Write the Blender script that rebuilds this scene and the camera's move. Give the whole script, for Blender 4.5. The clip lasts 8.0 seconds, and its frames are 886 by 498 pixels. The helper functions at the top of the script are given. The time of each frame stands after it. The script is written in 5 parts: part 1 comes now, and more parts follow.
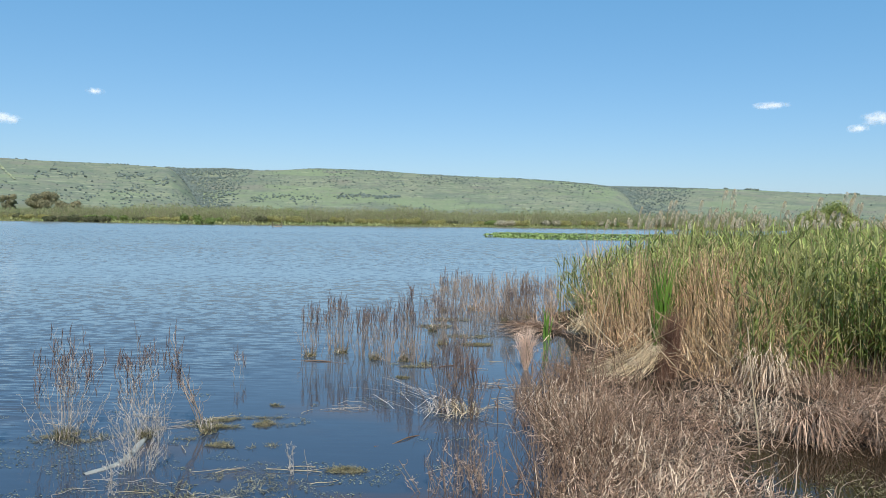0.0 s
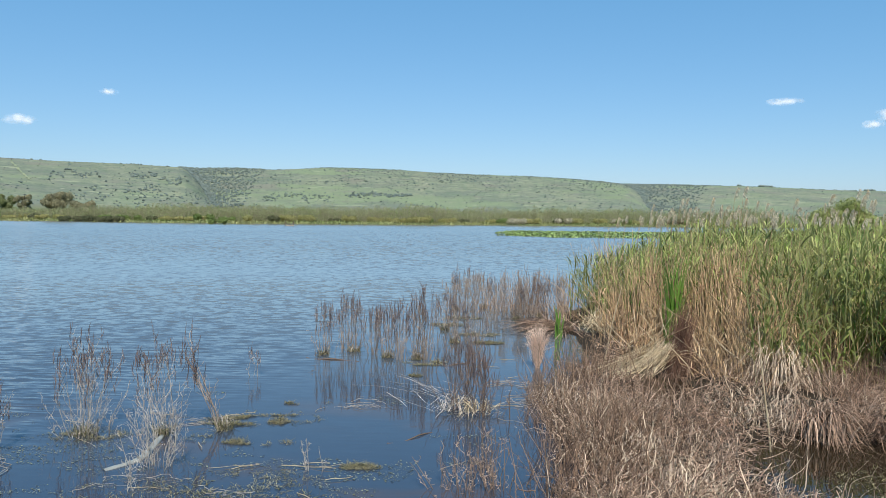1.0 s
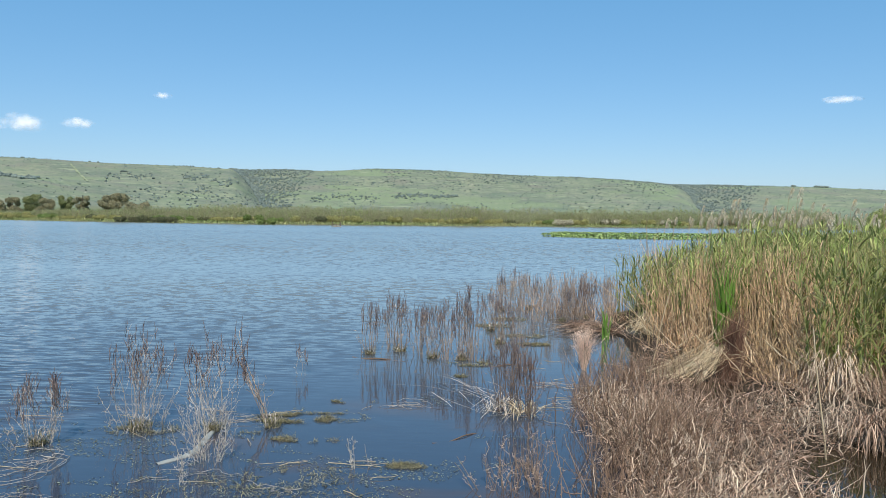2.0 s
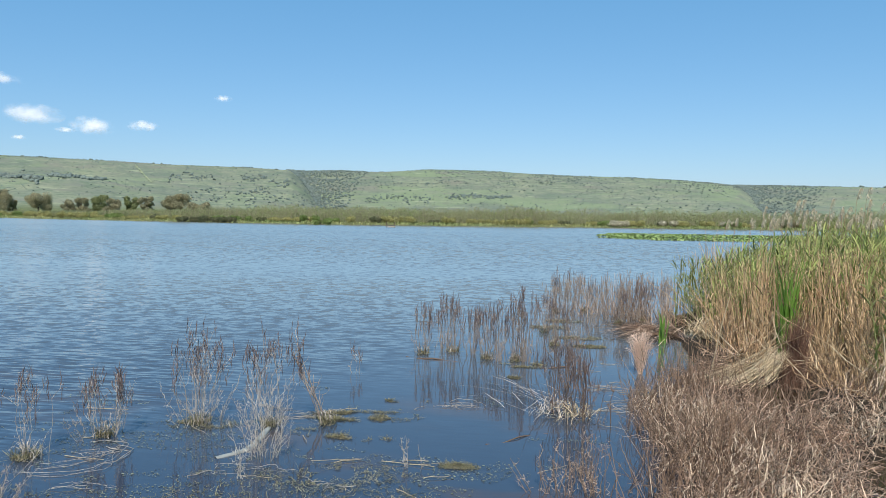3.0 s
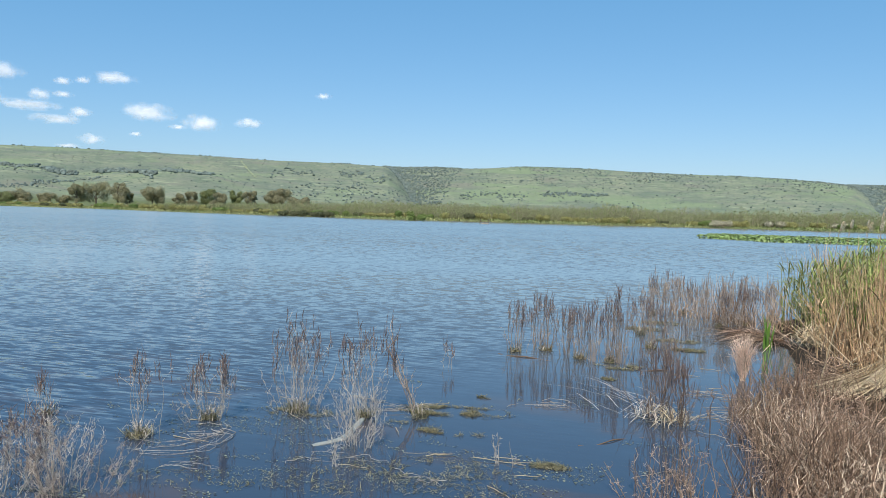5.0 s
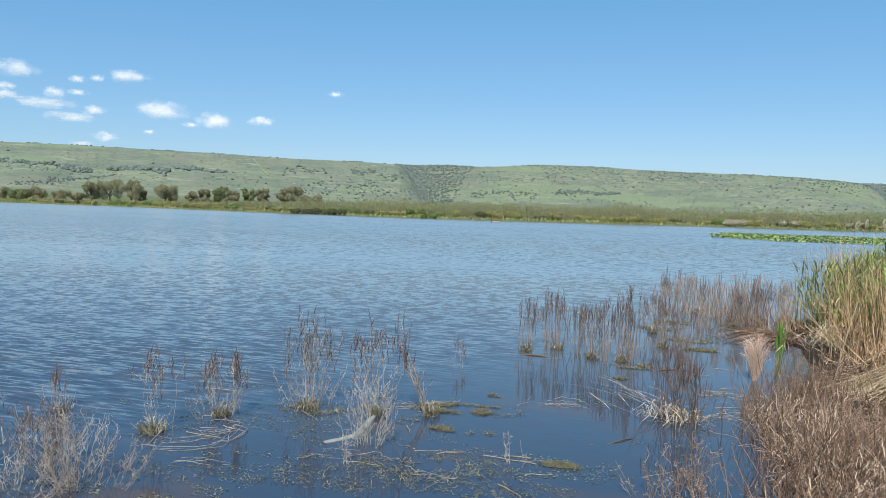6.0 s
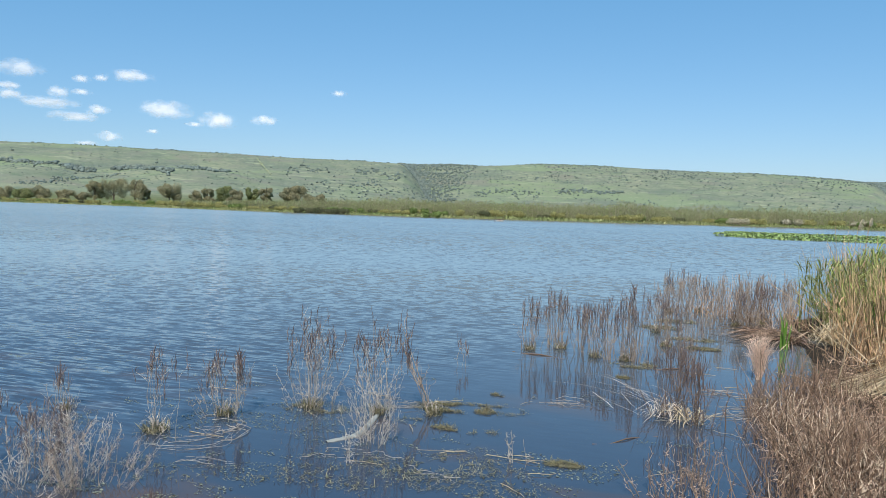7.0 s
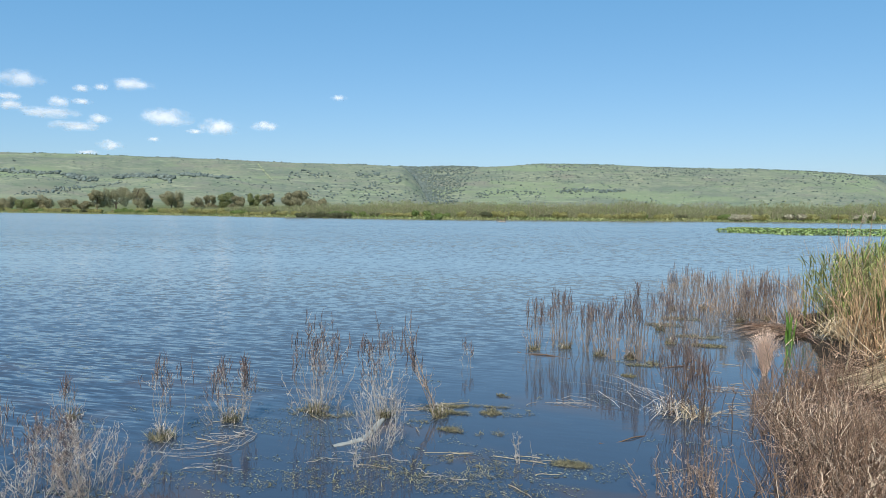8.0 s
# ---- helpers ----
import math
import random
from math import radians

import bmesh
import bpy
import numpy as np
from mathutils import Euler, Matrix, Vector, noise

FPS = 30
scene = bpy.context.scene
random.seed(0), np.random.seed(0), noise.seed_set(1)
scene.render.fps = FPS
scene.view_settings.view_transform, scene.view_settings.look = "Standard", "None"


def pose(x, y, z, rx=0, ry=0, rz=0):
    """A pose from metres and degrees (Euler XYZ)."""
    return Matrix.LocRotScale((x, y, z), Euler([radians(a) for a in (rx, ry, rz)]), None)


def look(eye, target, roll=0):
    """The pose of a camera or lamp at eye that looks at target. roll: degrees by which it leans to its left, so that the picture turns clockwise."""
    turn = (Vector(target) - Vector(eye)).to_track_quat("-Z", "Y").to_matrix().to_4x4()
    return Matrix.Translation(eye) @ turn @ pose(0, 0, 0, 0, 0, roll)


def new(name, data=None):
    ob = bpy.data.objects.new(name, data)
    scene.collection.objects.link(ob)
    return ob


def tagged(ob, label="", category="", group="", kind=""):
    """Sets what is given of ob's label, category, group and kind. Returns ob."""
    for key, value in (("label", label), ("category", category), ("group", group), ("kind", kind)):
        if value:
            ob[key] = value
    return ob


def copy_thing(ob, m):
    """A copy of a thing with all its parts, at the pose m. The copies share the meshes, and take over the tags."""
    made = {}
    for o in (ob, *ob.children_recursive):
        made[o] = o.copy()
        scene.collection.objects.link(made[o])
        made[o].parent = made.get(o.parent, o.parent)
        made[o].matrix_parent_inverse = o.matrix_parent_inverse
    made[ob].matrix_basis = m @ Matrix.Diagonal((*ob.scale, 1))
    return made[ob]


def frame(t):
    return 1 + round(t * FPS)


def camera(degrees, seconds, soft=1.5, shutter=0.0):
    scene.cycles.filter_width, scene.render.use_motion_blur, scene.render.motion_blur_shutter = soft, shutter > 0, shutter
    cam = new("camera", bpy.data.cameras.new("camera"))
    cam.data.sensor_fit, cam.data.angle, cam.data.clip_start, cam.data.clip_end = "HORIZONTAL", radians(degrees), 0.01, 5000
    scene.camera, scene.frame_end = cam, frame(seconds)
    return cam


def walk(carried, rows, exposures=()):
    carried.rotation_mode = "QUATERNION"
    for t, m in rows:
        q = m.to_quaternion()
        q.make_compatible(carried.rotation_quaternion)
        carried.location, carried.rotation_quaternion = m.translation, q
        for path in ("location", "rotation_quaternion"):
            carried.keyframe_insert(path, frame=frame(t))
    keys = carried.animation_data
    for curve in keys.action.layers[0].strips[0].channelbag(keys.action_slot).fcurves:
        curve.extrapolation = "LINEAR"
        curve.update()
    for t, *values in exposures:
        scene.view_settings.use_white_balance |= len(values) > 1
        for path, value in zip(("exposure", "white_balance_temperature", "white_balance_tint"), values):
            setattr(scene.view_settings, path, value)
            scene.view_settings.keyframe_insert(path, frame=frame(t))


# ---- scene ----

cam = camera(61.62, 8.0, soft=0.5)
PATH = [(0.0, 0.0, 0.0, 2.0, 0.0, -2.458, -0.8), (0.5, -0.004, -0.042, 2.006, -0.305, -2.588, -0.703),
        (1.0, -0.0, -0.068, 2.01, 0.895, -2.596, -0.561), (1.5, -0.001, -0.072, 2.008, 2.598, -2.576, -0.552),
        (3.0, -0.008, -0.062, 2.002, 8.549, -2.549, -0.746), (3.5, -0.015, -0.057, 1.999, 10.839, -2.552, -0.845),
        (4.0, -0.021, -0.057, 2.003, 13.059, -2.604, -1.041), (4.5, -0.025, -0.052, 2.002, 14.754, -2.762, -1.298),
        (5.0, -0.027, -0.054, 1.999, 15.754, -2.926, -1.487), (6.5, -0.023, -0.065, 2.002, 16.783, -3.141, -1.635),
        (7.0, -0.022, -0.059, 2.003, 16.894, -3.172, -1.565), (7.5, -0.022, -0.059, 2.002, 17.026, -3.077, -1.029),
        (8.0, -0.022, -0.056, 2.004, 17.04, -3.03, -0.398)]
walk(cam, [(t, pose(x, y, z, 90 + pitch, roll, yaw)) for t, x, y, z, yaw, pitch, roll in PATH])

# ---- light: a clear afternoon, the sun high behind the camera ----
SUN_EL, SUN_AZ = 50.0, 176.0          # azimuth clockwise from +y
world = bpy.data.worlds.new("world")
scene.world = world
world.use_nodes = True
wn = world.node_tree
sky = wn.nodes.new("ShaderNodeTexSky")
sky.sky_type, sky.sun_disc = "NISHITA", False
sky.sun_elevation, sky.sun_rotation = radians(SUN_EL), radians(SUN_AZ)
sky.altitude, sky.air_density, sky.dust_density, sky.ozone_density = 80, 1.0, 0.5, 2.5
tint = wn.nodes.new("ShaderNodeMix")
tint.data_type, tint.blend_type = "RGBA", "MULTIPLY"
tint.inputs[0].default_value, tint.inputs[7].default_value = 1.0, (1.02, 0.955, 0.945, 1)
wn.links.new(sky.outputs[0], tint.inputs[6])
haze = wn.nodes.new("ShaderNodeMix")
haze.data_type = "RGBA"
haze.inputs[0].default_value, haze.inputs[7].default_value = 0.40, (0.40, 3.75, 7.5, 1)
wn.links.new(tint.outputs[2], haze.inputs[6])
wn.links.new(haze.outputs[2], wn.nodes["Background"].inputs[0])
wn.nodes["Background"].inputs[1].default_value = 0.125
sun = new("sun", bpy.data.lights.new("sun", "SUN"))
sun.data.energy, sun.data.angle, sun.data.color = 5.0, radians(0.53), (1.0, 0.95, 0.88)
az, el = radians(SUN_AZ), radians(SUN_EL)
sun.matrix_world = look((60 * math.sin(az), 60 * math.cos(az), 70), (60 * math.sin(az) - math.sin(az) * math.cos(el), 60 * math.cos(az) - math.cos(az) * math.cos(el), 70 - math.sin(el)))


# ---- materials ----
def material(name, c1, c2, rough=0.75, scale=8.0, vary=0.35, bump=0.15, coord="Object", translucent=0.0, c3=None, spec=0.3):
    """Two or three colours mixed by noise at two scales, each loose piece a little lighter or darker."""
    m = bpy.data.materials.new(name)
    m.use_nodes = True
    nt = m.node_tree
    n, l = nt.nodes, nt.links
    bs = n["Principled BSDF"]
    bs.inputs["Roughness"].default_value = rough
    bs.inputs["Specular IOR Level"].default_value = spec
    tc = n.new("ShaderNodeTexCoord")
    nz = n.new("ShaderNodeTexNoise")
    nz.inputs["Scale"].default_value, nz.inputs["Detail"].default_value = scale, 4
    l.new(tc.outputs[coord], nz.inputs["Vector"])
    geo = n.new("ShaderNodeNewGeometry")
    mix = n.new("ShaderNodeMix")
    mix.data_type = "RGBA"
    mix.inputs[6].default_value, mix.inputs[7].default_value = (*c1, 1), (*c2, 1)
    fac = n.new("ShaderNodeMapRange")
    fac.inputs[1].default_value, fac.inputs[2].default_value = 0.3, 0.7
    if c3:
        l.new(geo.outputs["Random Per Island"], mix.inputs[0])
        mix3 = n.new("ShaderNodeMix")
        mix3.data_type = "RGBA"
        mix3.inputs[7].default_value = (*c3, 1)
        l.new(nz.outputs[0], fac.inputs[0])
        l.new(fac.outputs[0], mix3.inputs[0])
        l.new(mix.outputs[2], mix3.inputs[6])
        colour = mix3.outputs[2]
    else:
        l.new(nz.outputs[0], fac.inputs[0])
        l.new(fac.outputs[0], mix.inputs[0])
        colour = mix.outputs[2]
    hsv = n.new("ShaderNodeHueSaturation")
    val = n.new("ShaderNodeMapRange")
    val.inputs[3].default_value, val.inputs[4].default_value = 1 - vary, 1 + vary
    mul = n.new("ShaderNodeMath")
    mul.operation = "MULTIPLY"
    mul.inputs[1].default_value = 7.31
    fr = n.new("ShaderNodeMath")
    fr.operation = "FRACT"
    l.new(geo.outputs["Random Per Island"], mul.inputs[0])
    l.new(mul.outputs[0], fr.inputs[0])
    l.new(fr.outputs[0], val.inputs[0])
    l.new(val.outputs[0], hsv.inputs["Value"])
    l.new(colour, hsv.inputs["Color"])
    l.new(hsv.outputs[0], bs.inputs["Base Color"])
    if bump:
        nz2 = n.new("ShaderNodeTexNoise")
        nz2.inputs["Scale"].default_value, nz2.inputs["Detail"].default_value = scale * 5, 3
        l.new(tc.outputs[coord], nz2.inputs["Vector"])
        bp = n.new("ShaderNodeBump")
        bp.inputs["Strength"].default_value, bp.inputs["Distance"].default_value = bump, 0.3 / scale
        l.new(nz2.outputs[0], bp.inputs["Height"])
        l.new(bp.outputs[0], bs.inputs["Normal"])
    if translucent:
        tr = n.new("ShaderNodeBsdfTranslucent")
        ms = n.new("ShaderNodeMixShader")
        ms.inputs[0].default_value = translucent
        l.new(hsv.outputs[0], tr.inputs[0])
        l.new(bs.outputs[0], ms.inputs[1])
        l.new(tr.outputs[0], ms.inputs[2])
        l.new(ms.outputs[0], n["Material Output"].inputs[0])
    return m


def ground_material():
    """Mud and litter near the water, meadow on the plain, pale spring grass with bare streaks on the hills, their
    colours greyed by painted haze.
    """
    m = bpy.data.materials.new("ground")
    m.use_nodes = True
    nt = m.node_tree
    n, l = nt.nodes, nt.links
    bs = n["Principled BSDF"]
    bs.inputs["Roughness"].default_value, bs.inputs["Specular IOR Level"].default_value = 0.9, 0.15
    geo = n.new("ShaderNodeNewGeometry")
    xyz = n.new("ShaderNodeSeparateXYZ")
    l.new(geo.outputs["Position"], xyz.inputs[0])

    def noise_at(scale, lo, hi, stretch=(1, 1, 1), detail=5):
        mp = n.new("ShaderNodeMapping")
        mp.inputs["Scale"].default_value = stretch
        l.new(geo.outputs["Position"], mp.inputs[0])
        t = n.new("ShaderNodeTexNoise")
        t.inputs["Scale"].default_value, t.inputs["Detail"].default_value, t.inputs["Roughness"].default_value = scale, detail, 0.6
        l.new(mp.outputs[0], t.inputs["Vector"])
        r = n.new("ShaderNodeMapRange")
        r.inputs[1].default_value, r.inputs[2].default_value = lo, hi
        l.new(t.outputs[0], r.inputs[0])
        return r.outputs[0]

    def mixed(fac, a, b):
        x = n.new("ShaderNodeMix")
        x.data_type = "RGBA"
        l.new(fac, x.inputs[0])
        for k, c in ((6, a), (7, b)):
            if isinstance(c, tuple):
                x.inputs[k].default_value = (*c, 1)
            else:
                l.new(c, x.inputs[k])
        return x.outputs[2]

    def by(value, lo, hi):
        r = n.new("ShaderNodeMapRange")
        r.inputs[1].default_value, r.inputs[2].default_value = lo, hi
        l.new(value, r.inputs[0])
        return r.outputs[0]

    mud = mixed(noise_at(3.0, 0.35, 0.65), (0.016, 0.012, 0.008), (0.05, 0.037, 0.022))
    meadow = mixed(noise_at(0.05, 0.35, 0.65), (0.10, 0.13, 0.045), (0.17, 0.17, 0.07))
    # hill colours carry the distance haze, painted in as a greyed, bluish green
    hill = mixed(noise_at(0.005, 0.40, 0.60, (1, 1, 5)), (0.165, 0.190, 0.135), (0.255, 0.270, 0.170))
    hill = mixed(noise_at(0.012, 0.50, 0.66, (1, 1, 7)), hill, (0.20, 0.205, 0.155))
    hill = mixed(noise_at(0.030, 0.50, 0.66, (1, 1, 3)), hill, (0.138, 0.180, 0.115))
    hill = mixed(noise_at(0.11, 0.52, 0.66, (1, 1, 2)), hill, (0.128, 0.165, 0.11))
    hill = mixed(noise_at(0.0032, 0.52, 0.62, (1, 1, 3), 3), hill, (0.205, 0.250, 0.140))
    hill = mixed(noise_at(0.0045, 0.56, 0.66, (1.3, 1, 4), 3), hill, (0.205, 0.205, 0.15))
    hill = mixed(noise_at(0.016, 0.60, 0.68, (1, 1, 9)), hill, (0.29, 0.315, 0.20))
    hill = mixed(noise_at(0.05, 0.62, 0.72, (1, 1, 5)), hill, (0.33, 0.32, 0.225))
    low = mixed(by(xyz.outputs[1], 100, 140), mud, meadow)
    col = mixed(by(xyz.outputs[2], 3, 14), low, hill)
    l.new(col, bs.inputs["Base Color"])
    bp = n.new("ShaderNodeBump")
    bp.inputs["Strength"].default_value, bp.inputs["Distance"].default_value = 0.5, 0.04
    l.new(noise_at(9.0, 0, 1), bp.inputs["Height"])
    l.new(bp.outputs[0], bs.inputs["Normal"])
    return m


def water_material():
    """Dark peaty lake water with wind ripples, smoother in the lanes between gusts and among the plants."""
    m = bpy.data.materials.new("water")
    m.use_nodes = True
    nt = m.node_tree
    n, l = nt.nodes, nt.links
    bs = n["Principled BSDF"]
    bs.inputs["IOR"].default_value, bs.inputs["Specular IOR Level"].default_value = 1.333, 1.0
    geo = n.new("ShaderNodeNewGeometry")

    def tex(scale, stretch, detail=3, rough=0.55, rot=0.0, out=0):
        mp = n.new("ShaderNodeMapping")
        mp.inputs["Scale"].default_value = stretch
        mp.inputs["Rotation"].default_value = (0, 0, rot)
        l.new(geo.outputs["Position"], mp.inputs[0])
        t = n.new("ShaderNodeTexNoise")
        t.inputs["Scale"].default_value, t.inputs["Detail"].default_value, t.inputs["Roughness"].default_value = scale, detail, rough
        l.new(mp.outputs[0], t.inputs["Vector"])
        return t.outputs[out]

    def math_node(op, a, b):
        x = n.new("ShaderNodeMath")
        x.operation = op
        for k, c in enumerate((a, b)):
            if isinstance(c, float):
                x.inputs[k].default_value = c
            else:
                l.new(c, x.inputs[k])
        return x.outputs[0]

    def ranged(v, a, b, c, d):
        r = n.new("ShaderNodeMapRange")
        r.interpolation_type = "SMOOTHSTEP"
        for k, q in enumerate((a, b, c, d)):
            r.inputs[k + 1].default_value = q
        l.new(v, r.inputs[0])
        return r.outputs[0]

    def slopes(stretch, rot, amount, detail):
        """Two-way surface slope of one set of wavelets."""
        c = n.new("ShaderNodeVectorMath")
        c.operation = "SUBTRACT"
        c.inputs[1].default_value = (0.5, 0.5, 0.5)
        l.new(tex(1.0, stretch, detail, 0.6, rot, 1), c.inputs[0])
        k = n.new("ShaderNodeVectorMath")
        k.operation = "SCALE"
        l.new(c.outputs[0], k.inputs[0])
        l.new(amount, k.inputs["Scale"])
        return k.outputs[0]

    def plus(a, b):
        x = n.new("ShaderNodeVectorMath")
        l.new(a, x.inputs[0])
        l.new(b, x.inputs[1])
        return x.outputs[0]

    xyz = n.new("ShaderNodeSeparateXYZ")
    l.new(geo.outputs["Position"], xyz.inputs[0])
    # distance out along the wind, which sets on to the bank from the far left
    away = math_node("ADD", math_node("MULTIPLY", xyz.outputs[1], 0.966), math_node("MULTIPLY", xyz.outputs[0], -0.259))
    # the water lies sheltered among the plants and open to the wind beyond; gusts run in lanes across it
    open_y = ranged(math_node("SUBTRACT", xyz.outputs[1], math_node("MULTIPLY", xyz.outputs[0], 2.0)), 11.0, 20.5, 0.05, 1.0)
    bent = math_node("ADD", away, math_node("MULTIPLY", math_node("SUBTRACT", tex(1.0, (0.035, 0.06, 1), 3, 0.6), 0.5), 26.0))
    lull = math_node("MULTIPLY", ranged(bent, 20.0, 25.5, 0.0, 1.0), ranged(bent, 27.0, 35.0, 1.0, 0.0))
    gust = math_node("MULTIPLY", ranged(tex(1.0, (0.02, 0.085, 1), 4, 0.65), 0.34, 0.66, 0.75, 1.25), math_node("SUBTRACT", 1.0, math_node("MULTIPLY", lull, 0.45)))
    wind = math_node("MULTIPLY", math_node("MULTIPLY", gust, open_y), math_node("MULTIPLY", ranged(away, 35.0, 100.0, 1.0, 0.6), ranged(away, 105.0, 150.0, 1.0, 0.15)))
    ripple = slopes((3.0, 17.0, 1), 0.05, ranged(away, 7.0, 16.0, 1.7, 0.7), 2.5)
    wave = slopes((4.4, 5.4, 1), -0.10, ranged(away, 9.0, 17.0, 0.12, 1.2), 3.0)
    chop = slopes((2.6, 1.4, 1), 0.04, ranged(away, 16.0, 40.0, 0.05, 0.9), 3.0)
    sea = n.new("ShaderNodeVectorMath")
    sea.operation = "SCALE"
    l.new(plus(plus(ripple, wave), chop), sea.inputs[0])
    l.new(wind, sea.inputs["Scale"])
    level = n.new("ShaderNodeVectorMath")
    level.operation = "MULTIPLY"
    level.inputs[1].default_value = (0.14, 0.80, 0.0)
    l.new(sea.outputs[0], level.inputs[0])
    # wind waves come on towards the bank with their steep faces to it, their backs lie hidden behind the crests
    part_of = n.new("ShaderNodeSeparateXYZ")
    l.new(level.outputs[0], part_of.inputs[0])
    lean = math_node("MULTIPLY", wind, -0.036)
    front = math_node("MINIMUM", math_node("ADD", part_of.outputs[1], lean), math_node("SUBTRACT", math_node("DIVIDE", 1.0, math_node("MAXIMUM", away, 2.0)), 0.050))
    face = n.new("ShaderNodeCombineXYZ")
    face.inputs[2].default_value = 1.0
    l.new(math_node("ADD", math_node("MULTIPLY", part_of.outputs[0], 0.966), math_node("MULTIPLY", front, -0.259)), face.inputs[0])
    l.new(math_node("ADD", math_node("MULTIPLY", part_of.outputs[0], 0.259), math_node("MULTIPLY", front, 0.966)), face.inputs[1])
    even = n.new("ShaderNodeVectorMath")
    even.operation = "NORMALIZE"
    l.new(face.outputs[0], even.inputs[0])
    l.new(even.outputs[0], bs.inputs["Normal"])
    mix = n.new("ShaderNodeMix")
    mix.data_type = "RGBA"
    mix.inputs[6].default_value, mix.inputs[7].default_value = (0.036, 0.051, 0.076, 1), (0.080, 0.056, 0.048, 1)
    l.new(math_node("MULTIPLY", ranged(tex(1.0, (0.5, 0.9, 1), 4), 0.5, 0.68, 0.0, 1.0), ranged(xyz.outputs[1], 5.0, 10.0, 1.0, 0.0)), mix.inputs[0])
    # silty base paling outward, also painted in for sky reflection the lean loses
    silt_sheen = n.new("ShaderNodeMix")
    silt_sheen.data_type = "RGBA"
    silt_sheen.inputs[7].default_value = (0.162, 0.168, 0.146, 1)
    l.new(ranged(xyz.outputs[1], 4.0, 22.0, 0.0, 1.0), silt_sheen.inputs[0])
    l.new(mix.outputs[2], silt_sheen.inputs[6])
    # peaty shallows by the bank, darkened further as a painted reflection of the brush
    peat_reflection = n.new("ShaderNodeMix")
    peat_reflection.data_type = "RGBA"
    peat_reflection.inputs[7].default_value = (0.030, 0.021, 0.012, 1)
    l.new(math_node("MULTIPLY", ranged(xyz.outputs[0], 1.4, 2.4, 0.0, 1.0), ranged(xyz.outputs[1], 9.5, 12.0, 1.0, 0.0)), peat_reflection.inputs[0])
    l.new(silt_sheen.outputs[2], peat_reflection.inputs[6])
    l.new(peat_reflection.outputs[2], bs.inputs["Base Color"])
    l.new(ranged(xyz.outputs[1], 9.0, 50.0, 0.03, 0.15), bs.inputs["Roughness"])
    return m


def cloud_material():
    """White vapour that thins out to nothing towards its ragged rim."""
    m = bpy.data.materials.new("cloud")
    m.use_nodes = True
    nt = m.node_tree
    n, l = nt.nodes, nt.links
    bs = n["Principled BSDF"]
    bs.inputs["Base Color"].default_value = (0.94, 0.905, 0.905, 1)
    bs.inputs["Roughness"].default_value, bs.inputs["Specular IOR Level"].default_value = 1.0, 0.0
    tc = n.new("ShaderNodeTexCoord")
    mp = n.new("ShaderNodeMapping")
    mp.inputs["Scale"].default_value = (1, 0, 1)
    l.new(tc.outputs["Object"], mp.inputs[0])
    ln = n.new("ShaderNodeVectorMath")
    ln.operation = "LENGTH"
    l.new(mp.outputs[0], ln.inputs[0])
    info = n.new("ShaderNodeObjectInfo")
    off = n.new("ShaderNodeVectorMath")
    off.operation = "MULTIPLY_ADD"
    cx = n.new("ShaderNodeCombineXYZ")
    k = n.new("ShaderNodeMath")
    k.operation = "MULTIPLY"
    k.inputs[1].default_value = 40
    l.new(info.outputs["Random"], k.inputs[0])
    l.new(k.outputs[0], cx.inputs[1])
    off.inputs[1].default_value = (1, 1, 1)
    fine = n.new("ShaderNodeMapping")
    fine.inputs["Scale"].default_value = (1.5, 0, 0.75)
    l.new(tc.outputs["Object"], fine.inputs[0])
    l.new(fine.outputs[0], off.inputs[0])
    l.new(cx.outputs[0], off.inputs[2])
    nz = n.new("ShaderNodeTexNoise")
    nz.inputs["Scale"].default_value, nz.inputs["Detail"].default_value = 1.5, 3
    l.new(off.outputs[0], nz.inputs["Vector"])
    a = n.new("ShaderNodeMath")
    a.operation = "MULTIPLY_ADD"
    a.inputs[1].default_value = 1.5
    l.new(nz.outputs[0], a.inputs[0])
    neg = n.new("ShaderNodeMath")
    neg.operation = "MULTIPLY"
    neg.inputs[1].default_value = -1.0
    l.new(ln.outputs["Value"], neg.inputs[0])
    l.new(neg.outputs[0], a.inputs[2])
    r = n.new("ShaderNodeMapRange")
    r.interpolation_type = "SMOOTHSTEP"
    r.inputs[1].default_value, r.inputs[2].default_value, r.inputs[4].default_value = -0.30, 1.1, 0.60
    l.new(a.outputs[0], r.inputs[0])
    clear, thin = n.new("ShaderNodeBsdfTransparent"), n.new("ShaderNodeMixShader")
    l.new(r.outputs[0], thin.inputs[0])
    l.new(clear.outputs[0], thin.inputs[1])
    l.new(bs.outputs[0], thin.inputs[2])
    l.new(thin.outputs[0], n["Material Output"].inputs[0])
    return m


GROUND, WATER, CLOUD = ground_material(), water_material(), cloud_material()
REED_LEAF = material("reed_leaf", (0.155, 0.27, 0.04), (0.42, 0.48, 0.13), 0.5, 3.0, 0.55, 0.0, translucent=0.4, c3=(0.40, 0.37, 0.15))
REED_STALK = material("reed_stalk", (0.24, 0.28, 0.08), (0.40, 0.36, 0.17), 0.6, 3.0, 0.45, 0.0)
BRIGHT_LEAF = material("bright_leaf", (0.17, 0.34, 0.05), (0.27, 0.42, 0.09), 0.45, 2.0, 0.35, 0.0, translucent=0.25)
DRY_STALK = material("dry_stalk", (0.62, 0.43, 0.25), (0.28, 0.14, 0.07), 0.7, 1.5, 0.65, 0.0, c3=(0.52, 0.37, 0.21))
